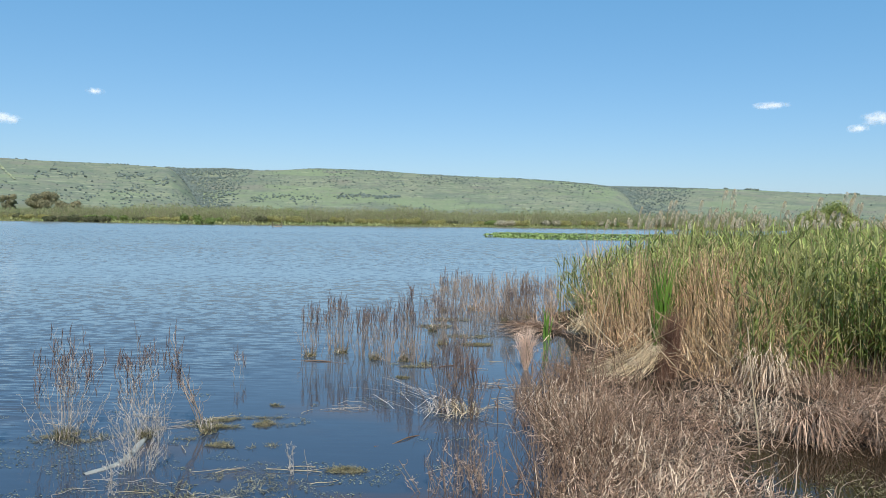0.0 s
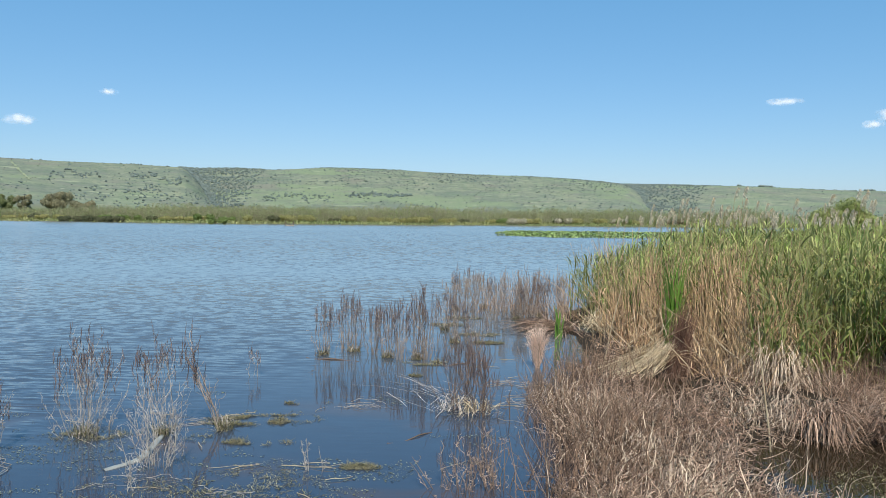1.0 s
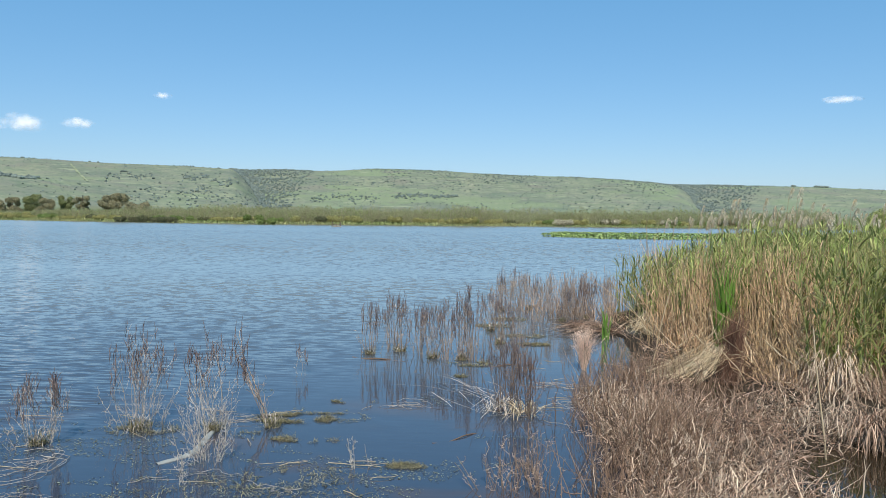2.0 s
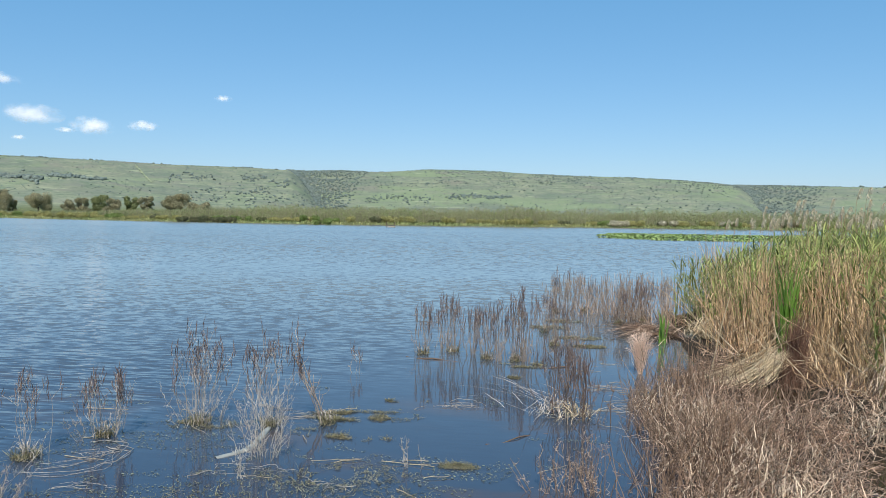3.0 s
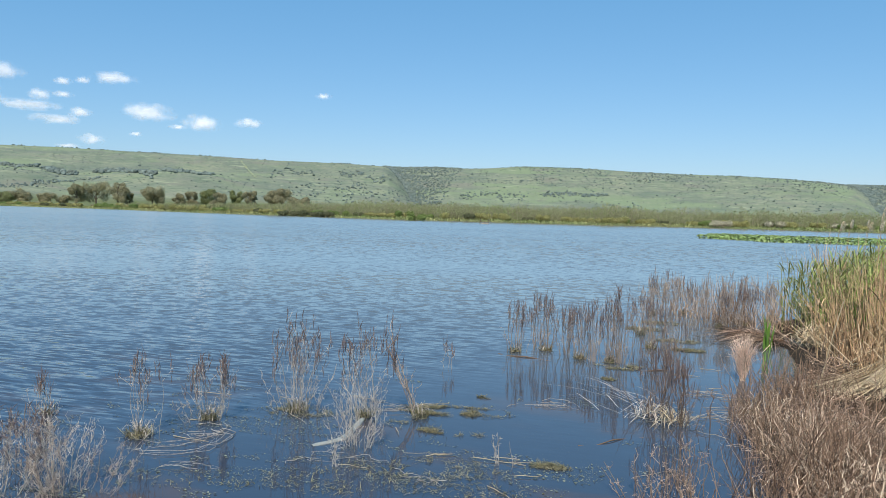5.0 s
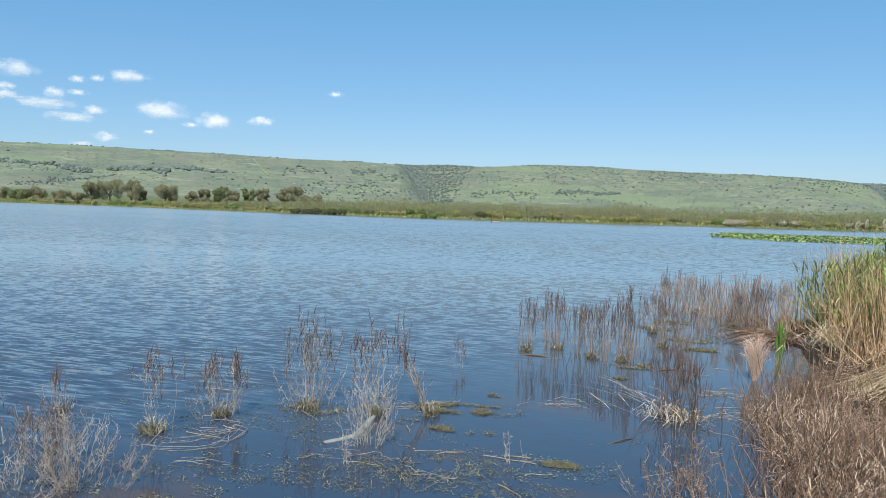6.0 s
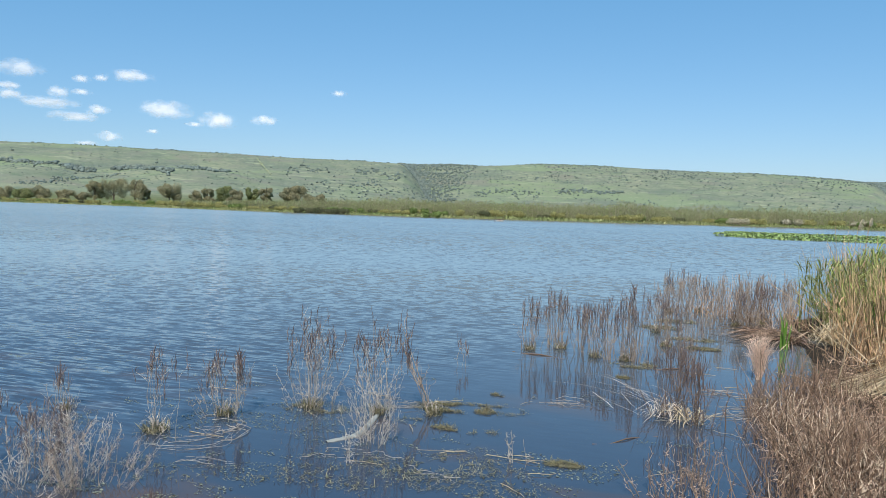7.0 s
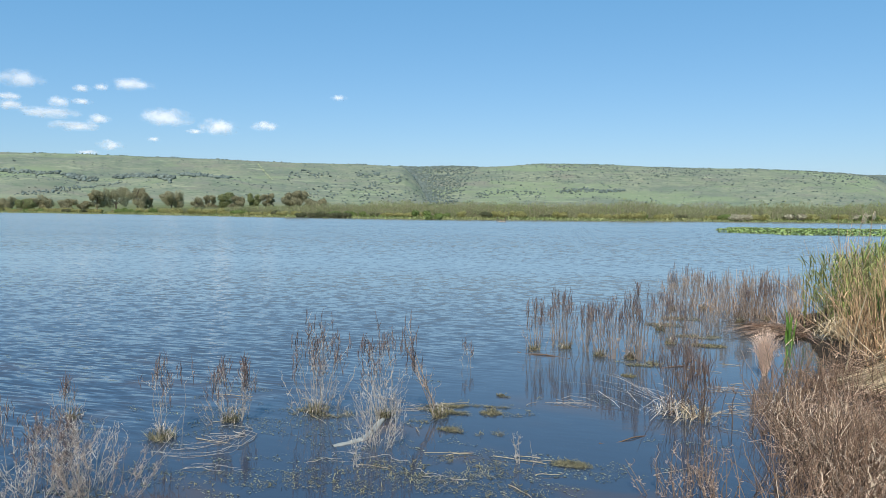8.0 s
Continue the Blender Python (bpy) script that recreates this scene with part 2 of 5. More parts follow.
STRAW = material("straw", (0.60, 0.47, 0.29), (0.40, 0.28, 0.155), 0.7, 3.0, 0.4, 0.0, c3=(0.62, 0.51, 0.34))
PALE_STRAW = material("pale_straw", (0.64, 0.52, 0.38), (0.40, 0.29, 0.20), 0.75, 3.0, 0.45, 0.0, c3=(0.52, 0.40, 0.28))
BRUSH = material("dead_brush", (0.76, 0.565, 0.41), (0.10, 0.052, 0.034), 0.8, 1.6, 0.7, 0.0, c3=(0.28, 0.175, 0.115))
DARK_BRUSH = material("dark_brush", (0.20, 0.12, 0.075), (0.10, 0.06, 0.042), 0.85, 3.0, 0.6, 0.0, c3=(0.30, 0.20, 0.13))
RED_BRUSH = material("red_brush", (0.15, 0.075, 0.05), (0.075, 0.04, 0.03), 0.85, 3.0, 0.5, 0.0, c3=(0.22, 0.125, 0.08))
TWIG = material("twig", (0.62, 0.55, 0.46), (0.34, 0.27, 0.21), 0.8, 6.0, 0.35, 0.0)
BROWN_TWIG = material("brown_twig", (0.50, 0.40, 0.31), (0.24, 0.17, 0.13), 0.8, 6.0, 0.4, 0.0)
SEED = material("seed_head", (0.21, 0.155, 0.135), (0.11, 0.08, 0.075), 0.85, 6.0, 0.4, 0.0)
PLUME = material("plume", (0.80, 0.73, 0.58), (0.68, 0.61, 0.47), 0.9, 6.0, 0.3, 0.0, translucent=0.5)
FAN = material("rust_straw", (0.82, 0.61, 0.47), (0.64, 0.45, 0.34), 0.8, 3.0, 0.3, 0.0)
MOSS = material("moss", (0.19, 0.165, 0.07), (0.10, 0.095, 0.04), 0.85, 6.0, 0.5, 0.0, c3=(0.30, 0.26, 0.15))
ALGAE = material("algae", (0.24, 0.25, 0.175), (0.11, 0.12, 0.08), 0.8, 4.0, 0.55, 0.2)
DRIFT = material("driftwood", (0.36, 0.37, 0.34), (0.24, 0.25, 0.23), 0.8, 9.0, 0.1, 0.4)
LILY = material("lily_pad", (0.11, 0.19, 0.035), (0.30, 0.37, 0.13), 0.35, 0.5, 0.6, 0.0)
BELT_STEM = material("belt_stem", (0.32, 0.29, 0.18), (0.23, 0.22, 0.13), 0.9, 0.2, 0.25, 0.0)
BELT_LEAF = material("belt_leaf", (0.22, 0.28, 0.10), (0.30, 0.33, 0.14), 0.8, 0.08, 0.25, 0.0, c3=(0.30, 0.31, 0.16), translucent=0.35)
# far-shore tree and shrub leaf colours are lightened to paint in distance haze
TREE_LEAF = material("tree_leaf", (0.30, 0.29, 0.17), (0.42, 0.38, 0.23), 0.8, 0.3, 0.25, 0.0, translucent=0.45)
TREE_GREEN = material("tree_leaf_green", (0.215, 0.25, 0.10), (0.30, 0.31, 0.145), 0.8, 0.3, 0.2, 0.0, translucent=0.45)
BARK = material("bark", (0.16, 0.125, 0.09), (0.09, 0.07, 0.05), 0.9, 2.0, 0.2, 0.3)
SHRUB_YELLOW = material("shrub_leaf_yellow", (0.30, 0.30, 0.10), (0.43, 0.39, 0.17), 0.8, 0.3, 0.22, 0.0, translucent=0.35)
SHORE_GRASS = material("shore_grass", (0.15, 0.22, 0.065), (0.22, 0.27, 0.09), 0.8, 0.06, 0.35, 0.0, c3=(0.33, 0.32, 0.14))
SHRUB_GREEN = material("shrub_leaf_green", (0.15, 0.22, 0.06), (0.24, 0.30, 0.095), 0.8, 0.3, 0.22, 0.0, translucent=0.35)
BUSH_LEAF = material("bush_leaf", (0.25, 0.29, 0.08), (0.36, 0.38, 0.14), 0.6, 0.6, 0.35, 0.0, translucent=0.25)
SHRUB_CREAM = material("shrub_blossom", (0.46, 0.42, 0.30), (0.32, 0.29, 0.18), 0.85, 0.3, 0.35, 0.0)
SHRUB_DARK = material("shrub_leaf_dark", (0.11, 0.125, 0.06), (0.17, 0.17, 0.09), 0.85, 0.3, 0.22, 0.0, translucent=0.35)
TRACK = material("track", (0.23, 0.27, 0.15), (0.32, 0.34, 0.20), 0.9, 0.02, 0.1, 0.0)
# scrub green shifted to blue-grey, haze painted into the colour
HAZED_SHRUB = material("hazed_shrub", (0.115, 0.150, 0.135), (0.160, 0.192, 0.160), 0.9, 0.02, 0.3, 0.0)


# ---- tools for building ----
rng = np.random.default_rng(7)


def lattice(ix, iy, seed):
    h = (ix.astype(np.int64) * 374761393 + iy.astype(np.int64) * 668265263 + seed * 974711) & 0x7FFFFFFF
    h = ((h ^ (h >> 13)) * 1274126177) & 0x7FFFFFFF
    return ((h ^ (h >> 16)) & 0xFFFF) / 65535.0


def vnoise(x, y, seed=0):
    """Smooth value noise, -1 to 1."""
    x, y = np.asarray(x, float), np.asarray(y, float)
    ix, iy = np.floor(x), np.floor(y)
    fx, fy = x - ix, y - iy
    fx, fy = fx * fx * (3 - 2 * fx), fy * fy * (3 - 2 * fy)
    a, b = lattice(ix, iy, seed), lattice(ix + 1, iy, seed)
    c, d = lattice(ix, iy + 1, seed), lattice(ix + 1, iy + 1, seed)
    return 2 * ((a * (1 - fx) + b * fx) * (1 - fy) + (c * (1 - fx) + d * fx) * fy) - 1


def fbm(x, y, seed=0, octaves=4):
    return sum(vnoise(x * 2 ** k, y * 2 ** k, seed + k) / 2 ** k for k in range(octaves)) / 1.6


def step(v, lo, hi):
    s = np.clip((v - lo) / (hi - lo), 0, 1)
    return s * s * (3 - 2 * s)


def mesh_of(name, verts, faces, mat, smooth=False):
    """A mesh from arrays; faces all have the same number of corners."""
    me = bpy.data.meshes.new(name)
    verts, faces = np.asarray(verts, np.float32), np.asarray(faces, np.int32)
    k = faces.shape[1]
    me.vertices.add(len(verts))
    me.vertices.foreach_set("co", verts.ravel())
    me.loops.add(faces.size)
    me.loops.foreach_set("vertex_index", faces.ravel())
    me.polygons.add(len(faces))
    me.polygons.foreach_set("loop_start", np.arange(len(faces), dtype=np.int32) * k)
    if smooth:
        me.polygons.foreach_set("use_smooth", np.ones(len(faces), bool))
    me.update(calc_edges=True)
    me.materials.append(mat)
    return me


def part(name, geometry, mat, parent=None, label="", smooth=False):
    """Links one mesh object, under a thing or part where a parent is given."""
    ob = new(name, mesh_of(name, *geometry, mat, smooth))
    if parent:
        ob.parent = parent
    return tagged(ob, label)


def joined(*pieces):
    vs, fs, at = [], [], 0
    for v, f in pieces:
        vs.append(v)
        fs.append(f + at)
        at += len(v)
    return np.concatenate(vs), np.concatenate(fs)


def unit(v):
    return v / np.maximum(np.linalg.norm(v, axis=-1, keepdims=True), 1e-9)


def tubes(p, r, k=3):
    """Many tapering stems: centre lines p (n, s, 3), radii r (n, s)."""
    n, s, _ = p.shape
    t = unit(np.gradient(p, axis=1))
    ref = np.where(np.abs(t[..., 2:]) > 0.8, np.array([1.0, 0.1, 0.0]), np.array([0.05, 0.1, 1.0]))
    u = unit(np.cross(t, ref))
    w = np.cross(t, u)
    a = np.arange(k) * 2 * np.pi / k
    ring = p[:, :, None] + r[:, :, None, None] * (np.cos(a)[:, None] * u[:, :, None] + np.sin(a)[:, None] * w[:, :, None])
    i = (np.arange(n)[:, None, None] * s + np.arange(s - 1)[None, :, None]) * k
    j, j2 = np.arange(k)[None, None], (np.arange(k)[None, None] + 1) % k
    f = np.stack([i + j, i + j2, i + k + j2, i + k + j], -1).reshape(-1, 4)
    return ring.reshape(-1, 3), f


def leaves(p, w, fold=0.3):
    """Many blades, folded along the midrib: centre lines p (n, s, 3), half widths w (n, s)."""
    n, s, _ = p.shape
    t = unit(np.gradient(p, axis=1))
    side = unit(np.cross(t, np.array([0.03, 0.05, 1.0])) + 1e-4)
    up = np.cross(side, t)
    v = np.stack([p - side * w[..., None] + up * fold * w[..., None], p, p + side * w[..., None] + up * fold * w[..., None]], 2)
    i = (np.arange(n)[:, None] * s + np.arange(s - 1)[None]) * 3
    f = np.concatenate([np.stack([i, i + 1, i + 4, i + 3], -1), np.stack([i + 1, i + 2, i + 5, i + 4], -1)]).reshape(-1, 4)
    return v.reshape(-1, 3), f


def curls(n, seg, size, g):
    """Smooth sideways bends that grow from nothing at the root."""
    s = np.linspace(0, 1, seg)[None, :, None]
    turn, start = g.uniform(2.0, 8.5, (n, 1, 3)), g.uniform(0, 2 * np.pi, (n, 1, 3))
    return 2.0 * size * g.uniform(0.3, 1.3, (n, 1, 3)) * (np.sin(start + turn * s) - np.sin(start)) * np.minimum(1, s * 3)


def lines(root, height, lean, seg, power=1.8, wobble=0.0, g=None):
    """Centre lines that rise from root to the height and drift by lean (n, 2) on the way."""
    g = g or rng
    n = len(root)
    s = np.linspace(0, 1, seg)
    p = np.repeat(np.asarray(root, float)[:, None], seg, 1)
    p[..., 2] += height[:, None] * s
    p[..., :2] += lean[:, None, :] * (s ** power)[None, :, None]
    if wobble:
        p += curls(n, seg, wobble, g) * np.array([1, 1, 0.3])
    return p


def arches(root, heading, span, rise, drop, seg, wobble, g=None):
    """Centre lines of stems that arch over and hang down at their far end."""
    g = g or rng
    s = np.linspace(0, 1, seg)
    p = np.repeat(np.asarray(root, float)[:, None], seg, 1)
    p[..., 0] += (np.cos(heading) * span)[:, None] * s
    p[..., 1] += (np.sin(heading) * span)[:, None] * s
    p[..., 2] += rise[:, None] * np.sin(s * np.pi * 0.62) - (drop)[:, None] * s ** 3
    p += curls(len(root), seg, wobble, g)
    p[..., 2] = np.maximum(p[..., 2], 0.004)
    return p


def crooked(root, length, rise, seg, kink, g):
    """Centre lines of brittle twigs that change direction at every joint."""
    n = len(root)
    a = g.uniform(0, 2 * np.pi, n)
    d = unit(np.stack([np.cos(a), np.sin(a), rise], -1))
    p = np.repeat(np.asarray(root, float)[:, None], seg, 1)
    for k in range(1, seg):
        d = unit(d + kink * g.normal(0, 1, (n, 3)))
        p[:, k] = p[:, k - 1] + d * (length / (seg - 1))[:, None]
    p[..., 2] = np.maximum(p[..., 2], 0.004)
    return p


def taper(r, seg, tip=0.25):
    return np.asarray(r)[:, None] * np.linspace(1, tip, seg)[None]


def blade_width(w, seg):
    s = np.linspace(0, 1, seg)
    return np.asarray(w)[:, None] * (np.sin(np.pi * (0.12 + 0.86 * s)) ** 0.8)[None]


def leaf_cloud(centre, size, count, leaf, g, shell=0.55):
    """Small tilted leaf blades filling an uneven rounded crown."""
    d = unit(g.normal(0, 1, (count, 3)))
    lump = 1 + 0.30 * vnoise(d[:, 0] * 2.2 + centre[0], d[:, 1] * 2.2 + d[:, 2] * 3.1 + centre[1], 3)
    r = (shell + (1 - shell) * g.random(count) ** 0.6) * lump
    c = np.asarray(centre) + d * r[:, None] * np.asarray(size)
    out = unit(d + 0.55 * g.normal(0, 1, (count, 3)) + [0, 0, 0.3])
    a = unit(np.cross(out, g.normal(0, 1, (count, 3))))
    b = np.cross(out, a)
    s = leaf * (0.6 + 0.8 * g.random(count))[:, None]
    v = np.stack([c - a * s, c + b * s * 0.55, c + a * s, c - b * s * 0.55], 1).reshape(-1, 3)
    return v, np.arange(count * 4).reshape(-1, 4)


# ---- the lie of the land ----
SHORE_X = np.array([-900, -330, -260, -201, -161, -106, -70, -45, -25, 2, 27, 45, 120, 900.0])
SHORE_Y = np.array([330, 236, 212, 192, 186, 160, 150, 146.5, 149, 156, 160, 162, 165, 150.0])
BED_Y = np.array([-50, 3.0, 5.2, 8.3, 10.0, 12.5, 15.0, 17.0, 30.0, 60.0, 90.0, 160.0])
BED_X = np.array([0.4, 0.6, 0.88, 1.3, 1.8, 1.6, 1.95, 2.7, 7.5, 19.0, 34.0, 80.0])
RIDGE_B = np.array([-70, -35, -30.8, -26.8, -21.4, -16.7, -12.6, -9.3, -5, -0.6, 4.5, 9.7, 13.5, 16.3, 19, 23.4, 28.5, 31.3, 37.3, 43.5, 48, 60, 85])
RIDGE_E = np.array([1.2, 1.72, 1.82, 1.98, 2.26, 2.38, 2.45, 2.77, 3.04, 3.16, 3.43, 3.49, 3.27, 3.33, 3.21, 3.39, 3.42, 3.5, 3.62, 3.67, 3.56, 3.3, 2.2])


def shore_y(x):
    return np.interp(x, SHORE_X, SHORE_Y) + 1.6 * vnoise(x * 0.09, x * 0, 5) + 0.6 * vnoise(x * 0.4, x * 0, 6)


def bed_x(y):
    return np.interp(y, BED_Y, BED_X) + 0.18 * vnoise(y * 0.9, y * 0, 8)


def massif(b, r, near, far, left, right, soft_l, soft_r):
    side = step(b, right - soft_r, right) * (1 - step(b, left, left + soft_l))
    rise = step(r, near, far) * 0.55 + 0.45 * np.clip((r - near) / (far - near), 0, 1)
    return side, rise


def land(x, y):
    """Height of the ground: lake bed, banks, plain and hills in one."""
    r, b = np.hypot(x, y), np.degrees(np.arctan2(-x, y))
    past = y - shore_y(x)
    z = -0.9 + 1.25 * step(past, -5, 4) + 0.25 * step(past, 4, 60) + 0.04 * fbm(x * 0.3, y * 0.3, 2)
    bed = x - bed_x(y)
    z = np.maximum(z, np.where(y < 130, -0.9 + 0.925 * step(bed, -1.6, 0.5), -9) + 0.06 * fbm(x * 1.3, y * 1.3, 9) * step(bed, -1, 0.5))
    z = np.maximum(z, -0.9 + 0.897 * np.exp(-((x - 3.6) / 1.2) ** 6 - ((y - 5.5) / 1.05) ** 6) + 0.02 * vnoise(x * 5, y * 5, 12))
    z = z - 0.3 * np.exp(-((x - 3.6) / 1.05) ** 4 - ((y - 5.6) / 0.78) ** 4) - 0.2 * np.exp(-((x - 2.2) / 0.55) ** 4 - ((y - 8.6) / 0.35) ** 4)
    z = np.maximum(z, np.where(r < 400, -0.9 + 1.3 * step(-y, -3.6, -0.6), -9))
    z = np.maximum(z, np.where((r < 400) & (x > 40 + y * 0.25), 0.25, -9))
    z = np.maximum(z, np.where(r > 380, 0.6, -9))
    top = np.tan(np.radians(np.interp(b, RIDGE_B, RIDGE_E)))
    h = np.zeros_like(r)
    for near, far, left, right, sl, sr in ((1250, 2350, 95, 20.4, 5, 3.6), (1650, 2750, 30, -12.2, 9, 4.6), (1900, 3300, -6, -95, 6, 5)):
        side, rise = massif(b, r, near, far, left, right, sl, sr)
        h = np.maximum(h, side * rise * top * far)
    slope = step(h, 4, 40) * (1 - step(h, 0.80 * top * 2600, 0.98 * top * 2300))
    gully = 1 - np.abs(vnoise(b * 0.55 + r * 0.0006, r * 0.0011, 21))
    h = h - slope * (2.6 * gully ** 3 + 2 * (1 - np.abs(vnoise(b * 1.7, r * 0.002, 22))) ** 2) + slope * 7 * fbm(x * 0.006, y * 0.006, 23)
    foot = 33 * np.exp(-((b - 36) / 6.5) ** 2 - ((r - 1480) / 260) ** 2) + 33 * np.exp(-((b - 46.5) / 3.4) ** 2 - ((r - 1400) / 230) ** 2)
    return z + np.maximum(h, 0) + foot + step(r, 700, 1400) * (2 + 2 * fbm(x * 0.004, y * 0.004, 31))


def build_ground():
    b = np.concatenate([np.arange(-52, 72, 0.16), np.arange(72, 308, 4.0)])
    r = np.concatenate([[0.001, 0.5, 1.2], np.arange(2, 24, 0.4), np.geomspace(24, 120, 30)[:-1], np.arange(120, 280, 2.5), np.geomspace(280, 1100, 22)[:-1], np.arange(1100, 3500, 40), [3700, 4000, 4400, 4800]])
    bb, rr = np.meshgrid(np.radians(b), r, indexing="ij")
    x, y = -np.sin(bb) * rr, np.cos(bb) * rr
    v = np.stack([x, y, land(x, y)], -1).reshape(-1, 3)
    nb, nr = len(b), len(r)
    i, j = np.meshgrid(np.arange(nb), np.arange(nr - 1), indexing="ij")
    i2 = (i + 1) % nb
    f = np.stack([i * nr + j, i * nr + j + 1, i2 * nr + j + 1, i2 * nr + j], -1).reshape(-1, 4)[:, ::-1]
    tagged(part("ground", (v, f), GROUND, smooth=True), "muddy lake bed and banks rising to green grassy hills", "ground", kind="structure")


def build_water():
    x, y = np.meshgrid(np.linspace(-420, 160, 30), np.linspace(-3, 275, 16), indexing="ij")
    v = np.stack([x, y, 0 * x], -1).reshape(-1, 3)
    i, j = np.meshgrid(np.arange(29), np.arange(15), indexing="ij")
    a = i * 16 + j
    f = np.stack([a, a + 16, a + 17, a + 1], -1).reshape(-1, 4)
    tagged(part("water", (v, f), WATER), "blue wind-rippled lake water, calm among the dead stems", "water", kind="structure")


build_ground()
build_water()


# ---- sky: scattered fair-weather clouds (bearing, elevation, half width, half height in degrees) ----
CLOUDS = ((46.5, 8.46, 1.44, 0.53), (42.8, 8.1, 0.55, 0.24), (41.6, 8.3, 0.48, 0.24), (39.6, 8.59, 1.53, 0.4), (44.2, 7.13, 0.7, 0.35),
          (42.8, 7.23, 0.63, 0.2), (47.2, 7.27, 0.94, 0.23), (47.1, 6.73, 0.94, 0.3), (44.8, 6.38, 1.85, 0.35), (41.8, 6.1, 0.79, 0.32),
          (43.3, 5.56, 1.56, 0.31), (37.5, 6.44, 1.84, 0.57), (33.7, 5.92, 1.34, 0.54), (35.4, 5.53, 0.62, 0.17), (30.5, 6.08, 0.98, 0.34),
          (25.0, 8.32, 0.56, 0.22), (41.0, 4.32, 0.88, 0.36), (42.5, 3.79, 0.79, 0.16), (38.2, 4.86, 0.41, 0.16), (-23.6, 8.09, 1.2, 0.24),
          (-30.0, 6.94, 1.05, 0.45), (-29.0, 6.29, 0.68, 0.27))


def build_clouds():
    bm = bmesh.new()
    bmesh.ops.create_icosphere(bm, subdivisions=4, radius=1.0)
    bm.verts.ensure_lookup_table()
    v = np.array([q.co[:] for q in bm.verts])
    f = np.array([[q.index for q in face.verts] for face in bm.faces])
    bm.free()
    for k, (b, e, w, h) in enumerate(CLOUDS):
        far = 4650.0
        lump = 1 + 0.10 * fbm(v[:, 0] * 2.3 + k * 9, v[:, 1] * 2 + v[:, 2] * 2.3, 40 + k)
        q = v * lump[:, None]
        ob = part("cloud", (q, f), CLOUD, smooth=True)
        s = far / math.cos(radians(e))
        ob.scale = (far * math.tan(radians(w)) * 1.15, far * math.tan(radians(w)) * 0.16, far * math.tan(radians(h)) * 1.25)
        ob.location = (-math.sin(radians(b)) * far, math.cos(radians(b)) * far, 2 + s * math.sin(radians(e)))
        ob.rotation_euler = (0, 0, radians(b))
        tagged(ob, "small white fair-weather cloud in a clear blue sky", "cloud", "scattered clouds")


build_clouds()


# ---- hills: scattered oak scrub ----
def lumps(x, y, z, size, detail, g, squash=0.95):
    """Many uneven rounded bushes in one mesh."""
    bm = bmesh.new()
    bmesh.ops.create_icosphere(bm, subdivisions=detail, radius=1.0)
    bm.verts.ensure_lookup_table()
    v = np.array([q.co[:] for q in bm.verts])
    f = np.array([[q.index for q in face.verts] for face in bm.faces])
    bm.free()
    n = len(x)
    q = v[None] * (1 + 0.26 * g.normal(0, 1, (n, len(v), 1))) * size[:, None, None] * np.array([1.15, 1.15, squash])
    q += np.stack([x, y, z + size * 0.5], -1)[:, None]
    return q.reshape(-1, 3), (f[None] + (np.arange(n) * len(v))[:, None, None]).reshape(-1, 3)


def polar(b, r):
    x, y = -np.sin(np.radians(b)) * r, np.cos(np.radians(b)) * r
    return x, y, land(x, y)


def up_slope(b, e):
    """Distance at which the hillside first rises to the elevation e on the bearing b, in degrees."""
    r = np.arange(1150, 3350, 10.0)
    x, y, z = polar(np.asarray(b)[:, None], r[None])
    hit = (z - 2) / r > np.tan(np.radians(np.asarray(e)))[:, None]
    return np.where(hit.any(1), r[hit.argmax(1)], 2250.0)


def build_track():
    """A worn pale track that winds down the grassy slope."""
    t = np.linspace(0, 1, 60)
    b = np.interp(t, [0, 0.15, 0.3, 0.6, 1.0], [31.0, 30.9, 30.7, 30.4, 29.9])
    r = up_slope(b, 3.32 - 1.25 * t)
    b, r = np.repeat(b[:, None], 2, 1), np.repeat(r[:, None], 2, 1)
    b[:, 0] += 0.06 + 0.05 * vnoise(t * 20, t * 0, 64)
    b[:, 1] -= 0.07
    x, y, z = polar(b, r)
    v = np.stack([x, y, z + 1.2], -1).reshape(-1, 3)
    i = np.arange(59) * 2
    tagged(part("track", (v, np.stack([i, i + 1, i + 3, i + 2], -1)), TRACK), "pale worn track down the grassy hillside", "track", kind="structure")


